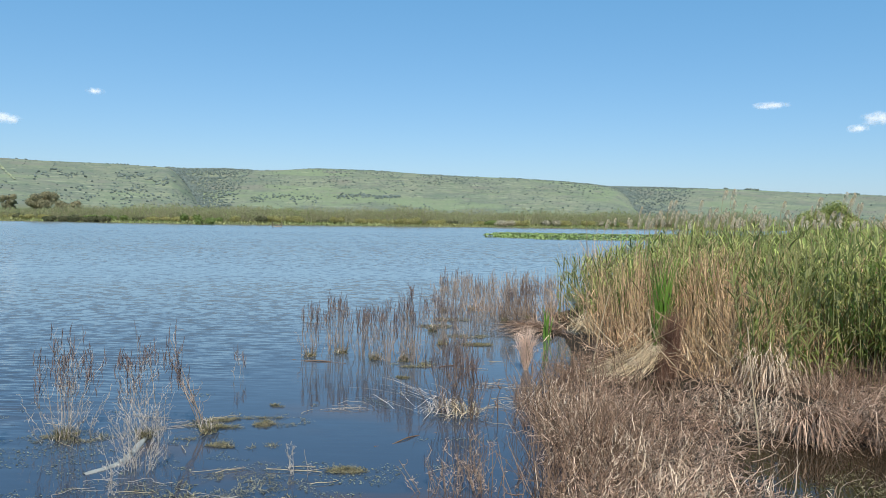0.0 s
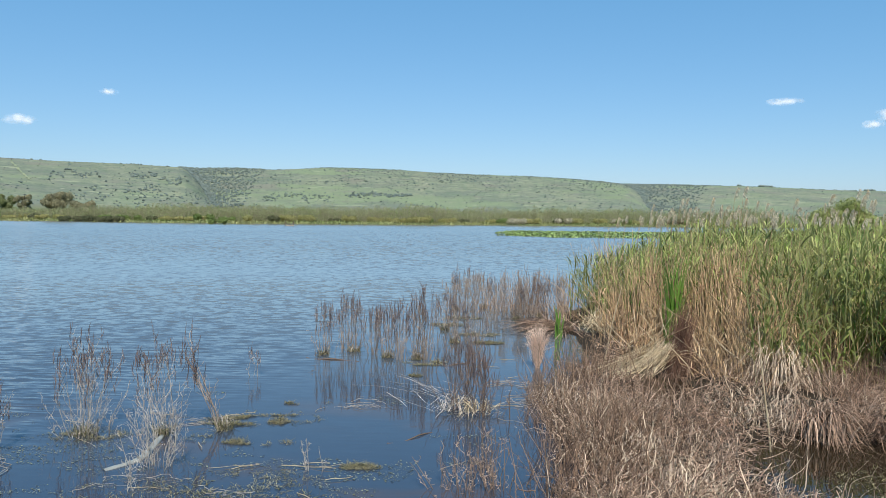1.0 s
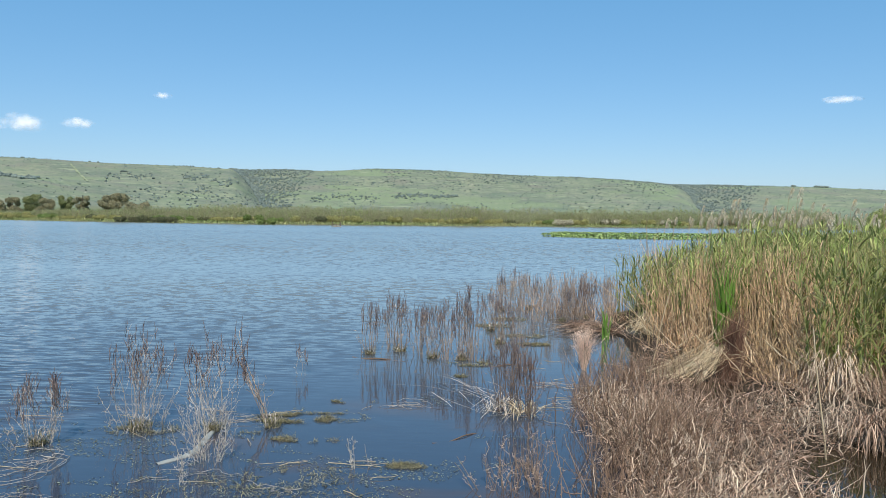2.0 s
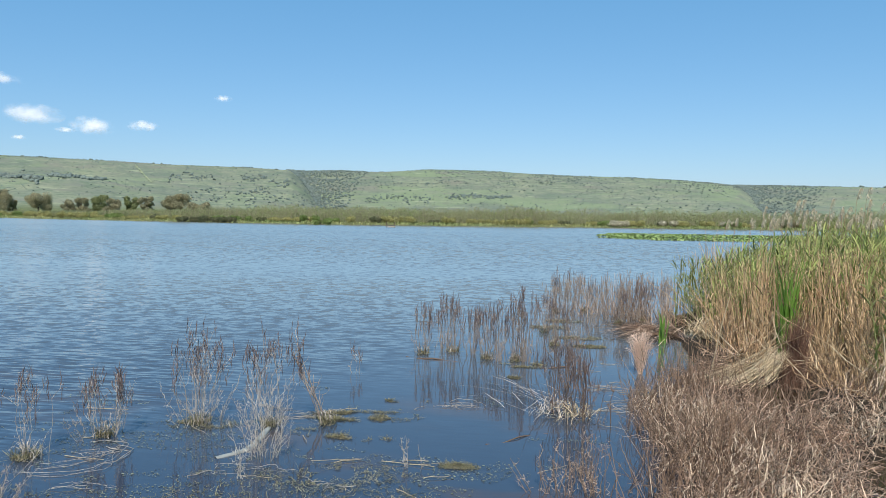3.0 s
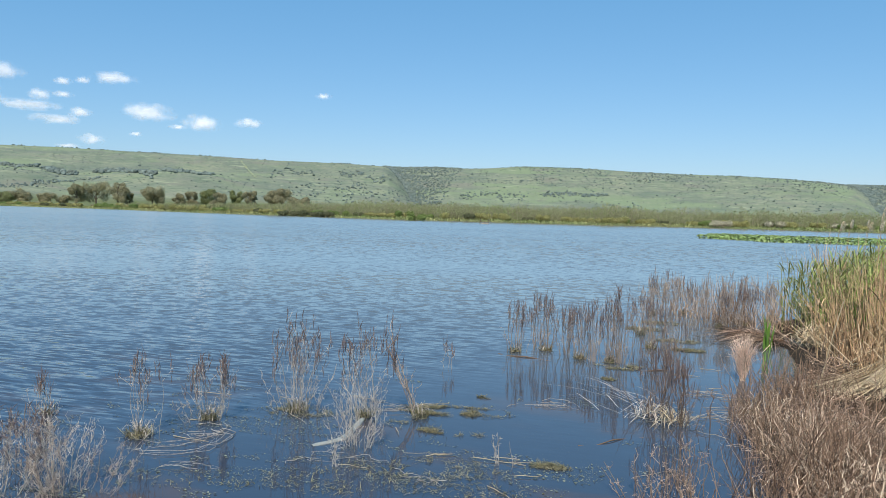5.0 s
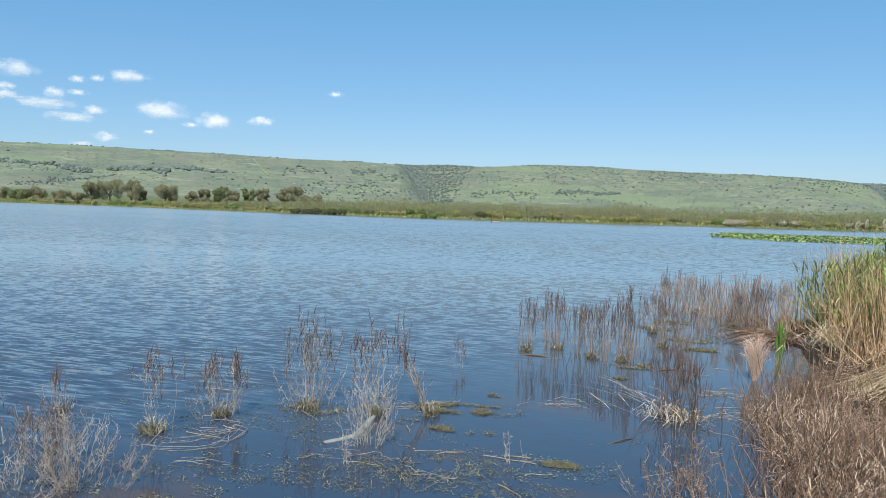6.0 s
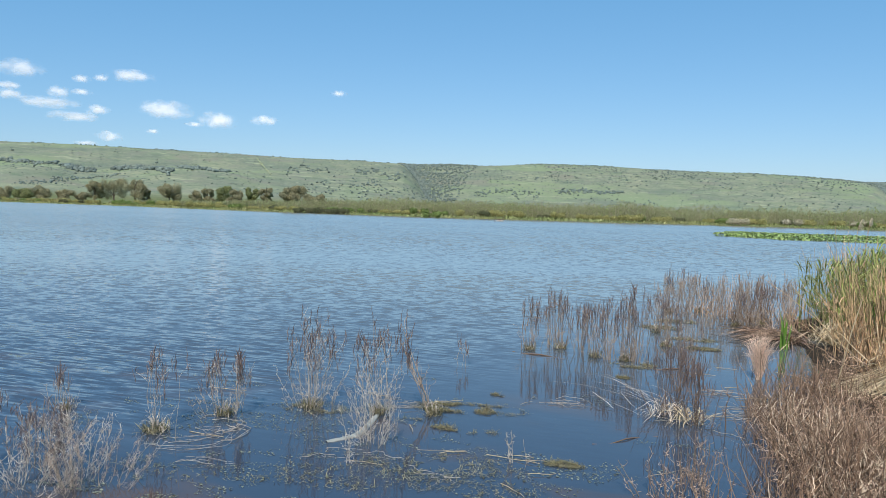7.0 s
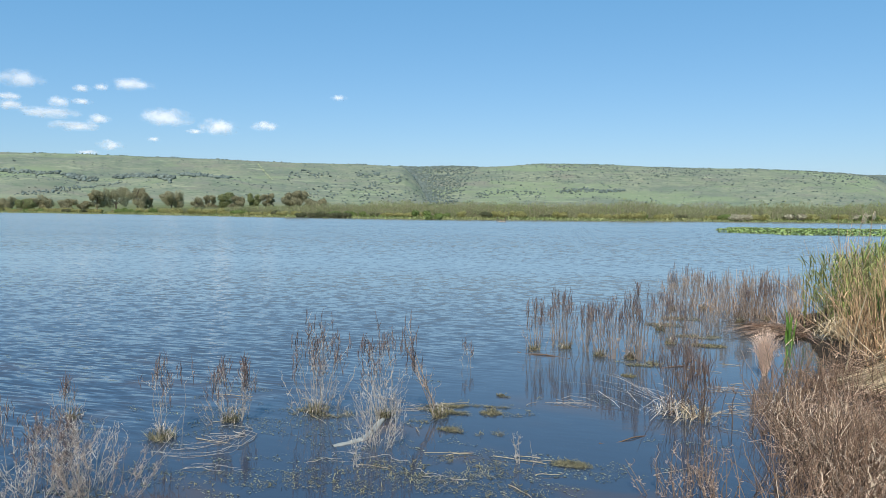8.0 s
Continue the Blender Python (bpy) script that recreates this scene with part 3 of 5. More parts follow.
def build_hill_scrub():
    g = np.random.default_rng(11)
    n = 42000
    b, r = g.uniform(-38, 56, n), g.uniform(1250, 3350, n)
    x, y, z = polar(b, r)
    patch = fbm(b * 0.35, r * 0.004, 50)
    middle = ((b > -13) & (b < 15)) * (0.16 + 0.75 * step(z, 60, 125))
    left = (b > 19) * 0.018
    right = (b < -17) * 0.05
    keep = g.random(n) < np.clip((middle + left + right) * (0.45 + 1.1 * patch), 0, 1) * step(z, 8, 25) * 1.3
    bs, rs, ss = [b[keep]], [r[keep]], [1.1 + 2.3 * g.random(keep.sum()) ** 2]
    # the two wooded ravines, wide at the crest and narrow at the foot, thinning out on one side
    for hi, lo, wide_hi, wide_lo, near, far, count in ((20.3, 17.9, 6.2, 1.8, 1750, 2745, 2900), (-12.8, -15.0, 6.2, 2.6, 2000, 3290, 2600)):
        t = g.random(count) ** 0.7
        rs.append(near + (far - near) * t)
        bs.append(lo + (hi - lo) * t - (wide_lo + (wide_hi - wide_lo) * t) * g.random(count) ** 2.8 + g.normal(0, 0.12, count))
        ss.append(1.3 + 2.8 * g.random(count) ** 1.7)
    # copses and hedge lines at their height on the slope (bearings, elevation at both ends, spread, count, size)
    for b0, b1, e0, e1, wide, count, big in ((44.0, 42.1, 2.10, 1.92, 11, 130, 4.6), (40.8, 38.9, 2.10, 2.16, 8, 100, 4.2), (38.6, 37.0, 2.16, 2.20, 9, 110, 4.6), (36.3, 34.6, 2.32, 2.34, 9, 100, 4.4), (34.5, 33.0, 2.26, 2.22, 6, 60, 3.6),
                                             (48.5, 46.0, 2.3, 2.25, 9, 110, 3.6), (46.0, 44.2, 2.25, 2.3, 7, 60, 3.0), (28.8, 25.6, 2.62, 2.45, 30, 70, 2.6), (23.8, 20.0, 2.62, 2.35, 22, 90, 3.0), (8.2, 3.4, 1.42, 1.50, 8, 260, 2.6), (14.5, 9.5, 1.2, 1.25, 20, 130, 2.6),
                                             (46.8, 40.4, 0.75, 1.72, 5, 120, 1.4), (27.5, 17.5, 0.85, 0.95, 60, 150, 1.8), (24.0, 18.0, 1.45, 1.2, 45, 90, 2.0)):
        t = g.random(count)
        bs.append(b0 + (b1 - b0) * t)
        rs.append(up_slope(bs[-1], e0 + (e1 - e0) * t) + g.normal(0, 1.7 * wide, count) + 3 * wide * vnoise(bs[-1] * 1.6, bs[-1] * 0, 66))
        bs[-1] = bs[-1] + g.normal(0, 0.15, count)
        ss.append(1.2 + big * 1.1 * g.random(count) ** 1.5)
    for b0, b1, count in ((-22.9, -22.1, 60), (-29.2, -28.6, 26), (-20.9, -20.7, 8)):
        bs.append(g.uniform(b0, b1, count))
        rs.append(3290 + g.normal(0, 8, count))
        ss.append(g.uniform(3.5, 6.5, count))
    bc = g.uniform(-34, 52, 600)
    bc = bc[(vnoise(bc * 0.8, bc * 0, 60) + 0.5 * vnoise(bc * 4, bc * 0, 61)) > 0.0]
    bs.append(bc)
    rs.append(np.where(bc > 19, 2345, np.where(bc > -13, 2745, 3295)) + g.normal(0, 12, len(bc)))
    ss.append(1.0 + 2.2 * g.random(len(bc)) ** 2)
    b, r, size = np.concatenate(bs), np.concatenate(rs), 0.74 * np.concatenate(ss)
    x, y, z = polar(b, r)
    tagged(part("hill_scrub", lumps(x, y, z, size, 2, g), HAZED_SHRUB), "dark green oak scrub dotted over the grassy hillsides, painted hazy blue-grey", "shrubs", kind="stuff")
    # low thorn and rocks, too small to tell apart
    n = 9000
    b, r = g.uniform(-38, 56, n), g.uniform(1250, 3300, n)
    x, y, z = polar(b, r)
    ok = (z > 8) & (fbm(b * 0.5, r * 0.006, 55) > -0.15)
    tagged(part("hill_thorn", lumps(x[ok], y[ok], z[ok], g.uniform(0.7, 1.5, ok.sum()), 1, g, 0.6), HAZED_SHRUB), "low green thorn scattered over the hillsides, greyed by painted haze", "shrubs", kind="stuff")


build_track()
build_hill_scrub()


# ---- the far shore ----
def far_tree(x, y, height, half, seed, leaf_mat, label):
    g = np.random.default_rng(seed)
    base = float(land(np.array([x]), np.array([y]))[0])
    tree = tagged(new("tree"), label, "tree", "trees on the far shore")
    tree.location = (x, y, base)
    trunk = lines(np.array([[0, 0, -0.2]]), np.array([height * 0.62]), g.normal(0, 0.35, (1, 2)), 6, 1.3, 0.05, g)
    k = 7
    roots = trunk[0, g.integers(2, 6, k)]
    ang = g.uniform(0, 2 * np.pi, k)
    limb = lines(roots, height * g.uniform(0.18, 0.34, k), np.stack([np.cos(ang), np.sin(ang)], -1) * half * g.uniform(0.35, 0.75, (k, 1)), 6, 1.2, 0.06, g)
    part("trunk", joined(tubes(trunk, taper([height * 0.035], 6, 0.5), 8), tubes(limb, taper(np.full(k, height * 0.016), 6), 5)), BARK, tree)
    pieces = []
    for q in range(17):
        a, rr = g.uniform(0, 2 * np.pi), half * math.sqrt(g.random()) * 0.85
        zc = height * (0.20 + 0.67 * g.random() ** 0.85) * (1 - 0.16 * rr / half)
        s = half * g.uniform(0.26, 0.44)
        pieces.append(leaf_cloud((rr * math.cos(a), rr * math.sin(a), zc), (s, s, s * 0.95), 560, 0.18, g, 0.4))
    part("crown", joined(*pieces), leaf_mat, tree)


TREES = ((-267, 246, 5.3, 3.9), (-238, 227, 4.2, 3.5), (-237, 234, 5.2, 4.1), (-235, 245, 4.0, 3.6), (-234, 253, 3.9, 2.6), (-234, 260, 8.5, 3.7),
         (-232, 269, 9.7, 6.0), (-205, 250, 9.2, 4.4), (-204, 255, 5.6, 2.2), (-180, 238, 7.5, 4.5), (-159, 224, 5.0, 2.3), (-157, 229, 5.7, 2.5),
         (-155, 236, 6.7, 3.4), (-139, 218, 5.8, 2.8), (-136, 223, 6.2, 2.8), (-122, 209, 6.1, 2.2), (-99, 183, 6.0, 3.5), (-88, 175, 4.0, 2.7))
for k, (x, y, h, w) in enumerate(TREES):
    h, w = h * 1.16, w * 0.98
    green = k in (1, 12, 14)
    far_tree(x, y, h, w, 100 + k, TREE_GREEN if green else TREE_LEAF,
             "leafy green tree on the grassy far shore" if green else ("tall olive-brown tree on the grassy far shore" if h > 7 else "low olive-brown tree on the grassy far shore"))


def shrub(x, y, w, h, seed, mat, label, group="shrubs on the far shore", leaf=0.15, count=240, puffs=0):
    g = np.random.default_rng(seed)
    z = max(0.0, float(land(np.array([x]), np.array([y]))[0]))
    ob = tagged(new("shrub"), label, "shrub", group)
    ob.location = (x, y, z)
    n = 7
    a = g.uniform(0, 2 * np.pi, n)
    st = lines(np.zeros((n, 3)) + [0, 0, -0.3], np.full(n, h * 0.7) + 0.3, np.stack([np.cos(a), np.sin(a)], -1) * w * 0.4, 4, 1.2, 0.02, g)
    part("stem", tubes(st, taper(np.full(n, 0.04), 4)), BARK, ob)
    pieces = []
    for q in range(puffs or max(5, int(4 * w / h))):
        # puffs: a rounded dome of many small tufts in place of a few broad ones
        cx = g.uniform(-0.75, 0.75) * w
        s = h * (g.uniform(0.12, 0.18) if puffs else g.uniform(0.35, 0.5))
        rise = h * g.uniform(0.35, 0.86) * math.sqrt(1 - (cx / w) ** 2) if puffs else g.uniform(0, 0.2) * h
        pieces.append(leaf_cloud((cx, g.uniform(-0.4, 0.4) * w * 0.5, s * 0.9 + rise), (s * 1.3, s * 1.2, s), count, leaf, g, 0.3))
    part("crown", joined(*pieces), mat, ob)


gs = np.random.default_rng(17)
for k in range(84):
    x = -288 + 4.1 * k + gs.uniform(-2, 2)
    y = float(shore_y(np.array([x]))[0]) + gs.uniform(3.0, 6.5)
    mat, lab = [(SHRUB_YELLOW, "yellow-green bush at the lake's far edge"), (SHRUB_YELLOW, "yellow-green bush at the lake's far edge"), (SHRUB_GREEN, "bright green bush at the lake's far edge"),
                (SHRUB_DARK, "olive bush at the lake's far edge")][int(gs.integers(0, 4))]
    shrub(x, y, gs.uniform(1.4, 3.4), gs.uniform(0.8, 1.6), 300 + k, mat, lab)
for k, (x, y, w, h) in enumerate(((14, 161, 2.6, 1.5), (24, 163, 2.2, 1.3), (37, 166, 2.4, 1.2), (-176, 196, 2.0, 1.1))):
    shrub(x, y, w, h, 380 + k, SHRUB_CREAM, "cream-coloured blossoming bush at the lake's far edge")
shrub(17.2, 33.0, 1.75, 2.6, 389, BUSH_LEAF, "rounded fresh green bush behind the reed bed", "bushes behind the reeds", 0.045, 600, 60)
shrub(-44.5, 138.5, 1.9, 1.1, 390, SHRUB_GREEN, "small round green bush standing in the lake")
for k, (x, w) in enumerate(((-79, 4.0), (-73, 3.6), (-68, 3.0))):
    shrub(x, float(shore_y(np.array([x]))[0]) + 0.5, w, 1.3, 395 + k, SHRUB_DARK, "low dark reed bank at the lake's far edge")


gh = np.random.default_rng(18)
for k in range(34):
    x = -300 + 6.0 * k + gh.uniform(-2.5, 2.5)
    y = float(shore_y(np.array([x]))[0]) + gh.uniform(8, 16)
    shrub(x, y, gh.uniform(1.8, 3.2), gh.uniform(0.9, 1.7), 420 + k, TREE_LEAF if k % 3 else SHRUB_YELLOW, "pale olive bush under the trees on the far shore")


def build_far_belt():
    """The belt of grey stems behind the far shore, its leaves, and the grass along the water."""
    g = np.random.default_rng(19)
    n = 15000
    x = g.uniform(-150, 75, n)
    depth = g.random(n) ** 1.4 * 26
    y = shore_y(x) + 5.5 + depth
    tall = 3.95 * (0.80 + 0.25 * vnoise(x * 0.11, depth * 0.1, 70) + 0.12 * vnoise(x * 0.7, depth * 0.1, 71)) * (0.55 + 0.45 * step(x, -115, -60)) * g.uniform(0.75, 1.12, n)
    root = np.stack([x, y, land(x, y) - 0.1], -1)
    p = lines(root, tall, g.normal(0, 0.28, (n, 2)), 4, 1.4, 0.04, g)
    tagged(part("stem_belt", tubes(p, taper(g.uniform(0.018, 0.045, n), 4, 0.3)), BELT_STEM), "belt of grey-brown leafless stems along the far shore", "shrubs", kind="stuff")
    m = 85000
    i = g.integers(0, n, m)
    s = g.uniform(0.15, 1.0, m)
    c = root[i] + np.stack([g.normal(0, 0.2, m), g.normal(0, 0.2, m), tall[i] * s], -1)
    a = unit(g.normal(0, 1, (m, 3)) * [0.6, 0.6, 1.5])
    b = unit(np.cross(a, g.normal(0, 1, (m, 3))))
    w = g.uniform(0.09, 0.24, (m, 1))
    v = np.stack([c - a * w, c + b * w * 0.5, c + a * w, c - b * w * 0.5], 1).reshape(-1, 3)
    tagged(part("belt_foliage", (v, np.arange(4 * m).reshape(-1, 4)), BELT_LEAF), "olive spring foliage in the belt on the far shore", "shrubs", kind="stuff")
    k = 16000
    x = g.uniform(-275, 80, k)
    y = shore_y(x) + g.uniform(-0.6, 8, k)
    root = np.stack([x, y, np.maximum(land(x, y), -0.05)], -1)
    p = lines(root, g.uniform(0.15, 0.5, k), g.normal(0, 0.2, (k, 2)), 3, 1.5, 0, g)
    tagged(part("shore_grass", leaves(p, blade_width(g.uniform(0.05, 0.13, k), 3)), SHORE_GRASS), "green and yellow grass along the far waterline", "grass", kind="stuff")


build_far_belt()


def build_lilies():
    """A raft of floating pads, many of them tipped up by the wind."""
    g = np.random.default_rng(23)
    n = 17000
    y = g.uniform(70, 98, n)
    left = 5.0 + ((y - 76) / 26) ** 2 * 3.5 + np.where(y < 76, (76 - y) * 0.75, 0) + 0.8 * vnoise(y * 0.5, y * 0, 80)
    x = left + g.random(n) ** 1.2 * (36 + (y - 68) * 0.35)
    k = 7
    a = np.linspace(0.25, 2 * np.pi - 0.25, k)
    tilt = g.random(n) ** 1.2 * 1.0
    turn = g.uniform(0, 2 * np.pi, n)
    s = g.uniform(0.05, 0.12, n)
    px, py = np.cos(a)[None] * s[:, None], np.sin(a)[None] * s[:, None]
    z = (py + s[:, None]) * np.sin(tilt)[:, None] + 0.015
    py = py * np.cos(tilt)[:, None]
    vx = x[:, None] + px * np.cos(turn)[:, None] - py * np.sin(turn)[:, None]
    vy = y[:, None] + px * np.sin(turn)[:, None] + py * np.cos(turn)[:, None]
    v = np.stack([vx, vy, z], -1)
    c = np.stack([x, y, s * np.sin(tilt) + 0.005], -1)[:, None]
    v = np.concatenate([c, v], 1).reshape(-1, 3)
    o = np.arange(n)[:, None] * (k + 1)
    f = np.concatenate([np.stack([o[:, 0], o[:, 0] + q + 1, o[:, 0] + q + 2], -1) for q in range(k - 1)])
    tagged(part("lily_pads", (v, f), LILY), "raft of green water lily pads floating on the lake", "water lilies", kind="stuff")


build_lilies()


# ---- the reed bed ----
def bed_front(x):
    """Where the green reeds begin, going away from the bank."""
    return np.clip(13.9 - 1.95 * (x - 2.2), 7.9, 13.9) + 0.4 * vnoise(x * 1.5, x * 0, 90)


def in_bed(n, near, far, g, margin=0.0, bias=1.6):
    """Random rooting places between the bed's edge and its far right."""
    y = near + (far - near) * g.random(n) ** bias
    left = bed_x(y) + margin
    x = left + (0.70 * y + 1.5 - left) * g.random(n)
    return x, y


def reed_height(x, y):
    inside = x - bed_x(y)
    return 1.26 + 0.64 * step(inside, 0.5, 3.2) + 0.14 * vnoise(x * 0.8, y * 0.8, 91)


def reed_leaves(stalk, per, length, g, width=0.0125):
    """Long blades that leave the stalks alternately and bend over."""
    n, s, _ = stalk.shape
    i = np.repeat(np.arange(n), per)
    at = np.tile(np.linspace(0.30, 0.97, per), n) + g.normal(0, 0.03, n * per)
    at = np.clip(at, 0.2, 0.99) * (s - 1)
    lo = np.minimum(at.astype(int), s - 2)
    fr = (at - lo)[:, None]
    root = stalk[i, lo] * (1 - fr) + stalk[i, lo + 1] * fr
    ang = g.uniform(0, 2 * np.pi, n * per)
    ln = length * g.uniform(0.55, 1.15, n * per)
    q = np.linspace(0, 1, 5)
    rise, out, sag = g.uniform(0.35, 1.0, n * per), g.uniform(0.2, 0.75, n * per), g.uniform(0.0, 0.75, n * per)
    p = np.repeat(root[:, None], 5, 1)
    p[..., 0] += (np.cos(ang) * out * ln)[:, None] * q
    p[..., 1] += (np.sin(ang) * out * ln)[:, None] * q
    p[..., 2] += (rise * ln)[:, None] * q - (sag * ln)[:, None] * q ** 2.4
    return leaves(p, blade_width(width * g.uniform(0.6, 1.25, n * per), 5))


def build_reed_bed():
    g = np.random.default_rng(29)
    x, y = in_bed(5200, 7.8, 34, g, 0.5, 1.6)
    ok = (y > bed_front(x)) & (x > 2.0 + 0.05 * y) & (g.random(len(x)) < np.where(x - bed_x(y) < 1.4, 0.75, 1.0)) & (vnoise(x * 0.7, y * 0.5, 92) > np.where((x - bed_x(y) < 2.2) & (y < 14), 0.05, -0.5))
    x, y = x[ok], y[ok]
    n = len(x)
    root = np.stack([x, y, np.zeros(n) - 0.05], -1)
    h = reed_height(x, y) * g.uniform(0.72, 1.04, n)
    st = lines(root, h, g.normal(0, 0.13, (n, 2)) + [0.05, 0.0], 5, 1.8, 0.008, g)
    tagged(part("green_reeds", tubes(st, taper(g.uniform(0.004, 0.007, n), 5, 0.5)), REED_STALK), "upright stalks of a dense green reed bed", "reeds", kind="stuff")
    near = y < 22
    tagged(part("reed_foliage", joined(reed_leaves(st[near], 11, 0.38, g, 0.0135), reed_leaves(st[~near], 9, 0.36, g, 0.011)), REED_LEAF), "long green leaves of the dense reed bed", "reeds", kind="stuff")
    # last year's dry stems among and before them
    x, y = in_bed(11000, 8.0, 24, g, 0.1, 1.4)
    f = bed_front(x)
    ok = (y > f - 3.4) & (x > 1.9 + 0.05 * y) & (g.random(len(x)) < np.where((y < f + 1.5) | (x / y > 0.40), 1.0, 0.5)) & (vnoise(x * 1.7, y * 1.3, 93) > -0.25) & ~((np.abs(x / y - 0.297) < 0.022) & (y < 10.9)) & ~((x / y > 0.43) & (y < 9.0))
    x, y = x[ok], y[ok]
    n = len(x)
    root = np.stack([x, y, np.zeros(n) - 0.05], -1)
    h = (0.74 + 0.72 * step(y - bed_front(x), -2.6, -0.2)) * g.uniform(0.55, 1.15, n) * (0.9 + 0.42 * vnoise(x * 1.5, y * 1.2, 94)) * (1 - 0.2 * step(x, 3.6, 4.6))
    lean = g.normal(0, 0.22, (n, 2)) * np.where(g.random(n) < 0.12, 3.2, 1.0)[:, None]
    st = lines(root, h, lean, 5, 1.5, 0.012, g)
    tagged(part("dry_reeds", tubes(st, taper(g.uniform(0.004, 0.0075, n), 5, 0.45)), DRY_STALK), "tan dry stems of last year's reeds", "reeds", kind="stuff")
    # tall dry stands that reach up through the green
    cx, cy, wide, high = np.array([[3.95, 10.9, 0.28, 1.75], [5.95, 10.5, 0.22, 1.75], [4.75, 11.8, 0.3, 1.75], [3.1, 11.6, 0.3, 1.6], [7.2, 12.2, 0.35, 1.75],
                                    [4.45, 9.3, 0.3, 0.8], [5.1, 9.3, 0.32, 0.9], [5.75, 9.4, 0.32, 0.9]]).T
    i = g.integers(0, 8, 1750)
    root = np.stack([cx[i] + g.normal(0, 1, 1750) * wide[i], cy[i] + g.normal(0, 1, 1750) * wide[i], np.full(1750, -0.05)], -1)
    tall = lines(root, high[i] * g.uniform(0.5, 1.0, 1750), g.normal(0, 0.16, (1750, 2)), 5, 1.5, 0.012, g)
    tagged(part("tall_dry_reeds", tubes(tall, taper(g.uniform(0.004, 0.0075, 1750), 5, 0.45)), DRY_STALK), "tall tan stands of last year's reeds", "reeds", kind="stuff")
    # broken canes fallen among them at all angles
    k = 170
    x, y = in_bed(k * 3, 8.6, 14.5, g, 0.3, 1.2)
    ok = (x > 1.8 + 0.05 * y) & (y > bed_front(x) - 3.2) & (y < bed_front(x) + 2.0)
    x, y = x[ok][:k], y[ok][:k]
    k = len(x)
    a = g.uniform(0, 2 * np.pi, k)
    ln = g.uniform(0.25, 0.75, k)
    tilt = g.uniform(0.05, 1.2, k)
    p = lines(np.stack([x, y, g.uniform(0.0, 0.35, k)], -1), ln * np.sin(tilt), np.stack([np.cos(a), np.sin(a)], -1) * (ln * np.cos(tilt))[:, None], 5, 1.1, 0.012, g)
    tagged(part("broken_canes", tubes(p, taper(g.uniform(0.004, 0.0085, k), 5, 0.6), 5), STRAW), "broken pale reed canes fallen at all angles", "reeds", kind="stuff")
    tagged(part("dry_reed_leaves", reed_leaves(st[st[:, 0, 1] < 16][::2], 4, 0.20, g, 0.0065), DRY_STALK), "curled tan leaves on last year's reeds", "reeds", kind="stuff")


build_reed_bed()


def plume_geometry(g, length=0.26):
    """Fine drooping strands that all hang over to one side."""
    n = 75
    s = g.random(n)
    root = np.stack([0.05 * s ** 2, 0 * s, s * length], -1)
    ang = g.uniform(0, 2 * np.pi, n)
    out = length * 0.38 * np.sin(np.pi * (0.2 + 0.72 * s)) * g.uniform(0.3, 1.2, n)
    q = np.linspace(0, 1, 5)
    p = np.repeat(root[:, None], 5, 1)
    p[..., 0] += (np.cos(ang) * out * 0.7 + 0.05)[:, None] * q
    p[..., 1] += (np.sin(ang) * out * 0.7)[:, None] * q
    p[..., 2] += (0.05 * q - 0.08 * q ** 2)[None] * g.uniform(0.4, 1.3, n)[:, None]
    return leaves(p, blade_width(np.full(n, 0.0058), 5), 0.5)


def plumed_reed(seed, height, shaggy):
    """One tall reed: stalk, a few dry leaves, and the feathery head."""
    g = np.random.default_rng(seed)
    ob = tagged(new("plumed_reed"), "tall dry reed with a feathery brown plume", "reed", "plumed reeds above the reed bed")
    st = lines(np.array([[0, 0, -0.05]]), np.array([height]), np.array([[0.10, 0.03]]), 7, 2.0, 0.01, g)
    part("stalk", tubes(st, taper([0.0055], 7, 0.5), 5), DRY_STALK, ob)
    for k in range(4):
        part("leaf", reed_leaves(st[:, 2:], 1, 0.34, g, 0.010), DRY_STALK, ob)
    v, f = plume_geometry(g, 0.21 if shaggy else 0.16)
    part("plume", (v + st[0, -1] - [0, 0, 0.05], f), PLUME, ob)
    return ob


def build_plumed():
    g = np.random.default_rng(31)
    kinds = [plumed_reed(500 + k, (1.95, 2.1, 2.25, 2.45)[k], k > 1) for k in range(4)]
    spots = [(5.2, 13.8, 3), (5.15, 13.3, 2), (5.3, 14.4, 3), (6.3, 14.0, 2), (7.7, 14.6, 3), (8.2, 13.9, 2), (8.0, 14.6, 3)]
    for k in range(170):
        b = g.uniform(0.21, 0.64)
        y = g.uniform(10.5, 24)
        spots.append((b * y, y, int(g.choice([0, 0, 0, 1, 1, 1, 2], 1)[0])))
    used = set()
    for x, y, kind in spots:
        if x < float(bed_x(np.array([y]))[0]) + 0.9:
            continue
        ground = max(-0.05, min(0.05, float(land(np.array([x]), np.array([y]))[0])))
        m = pose(x, y, ground, 0, 0, g.uniform(-60, 60))
        if kind in used:
            copy_thing(kinds[kind], m)
        else:
            kinds[kind].matrix_basis = m
            used.add(kind)


build_plumed()


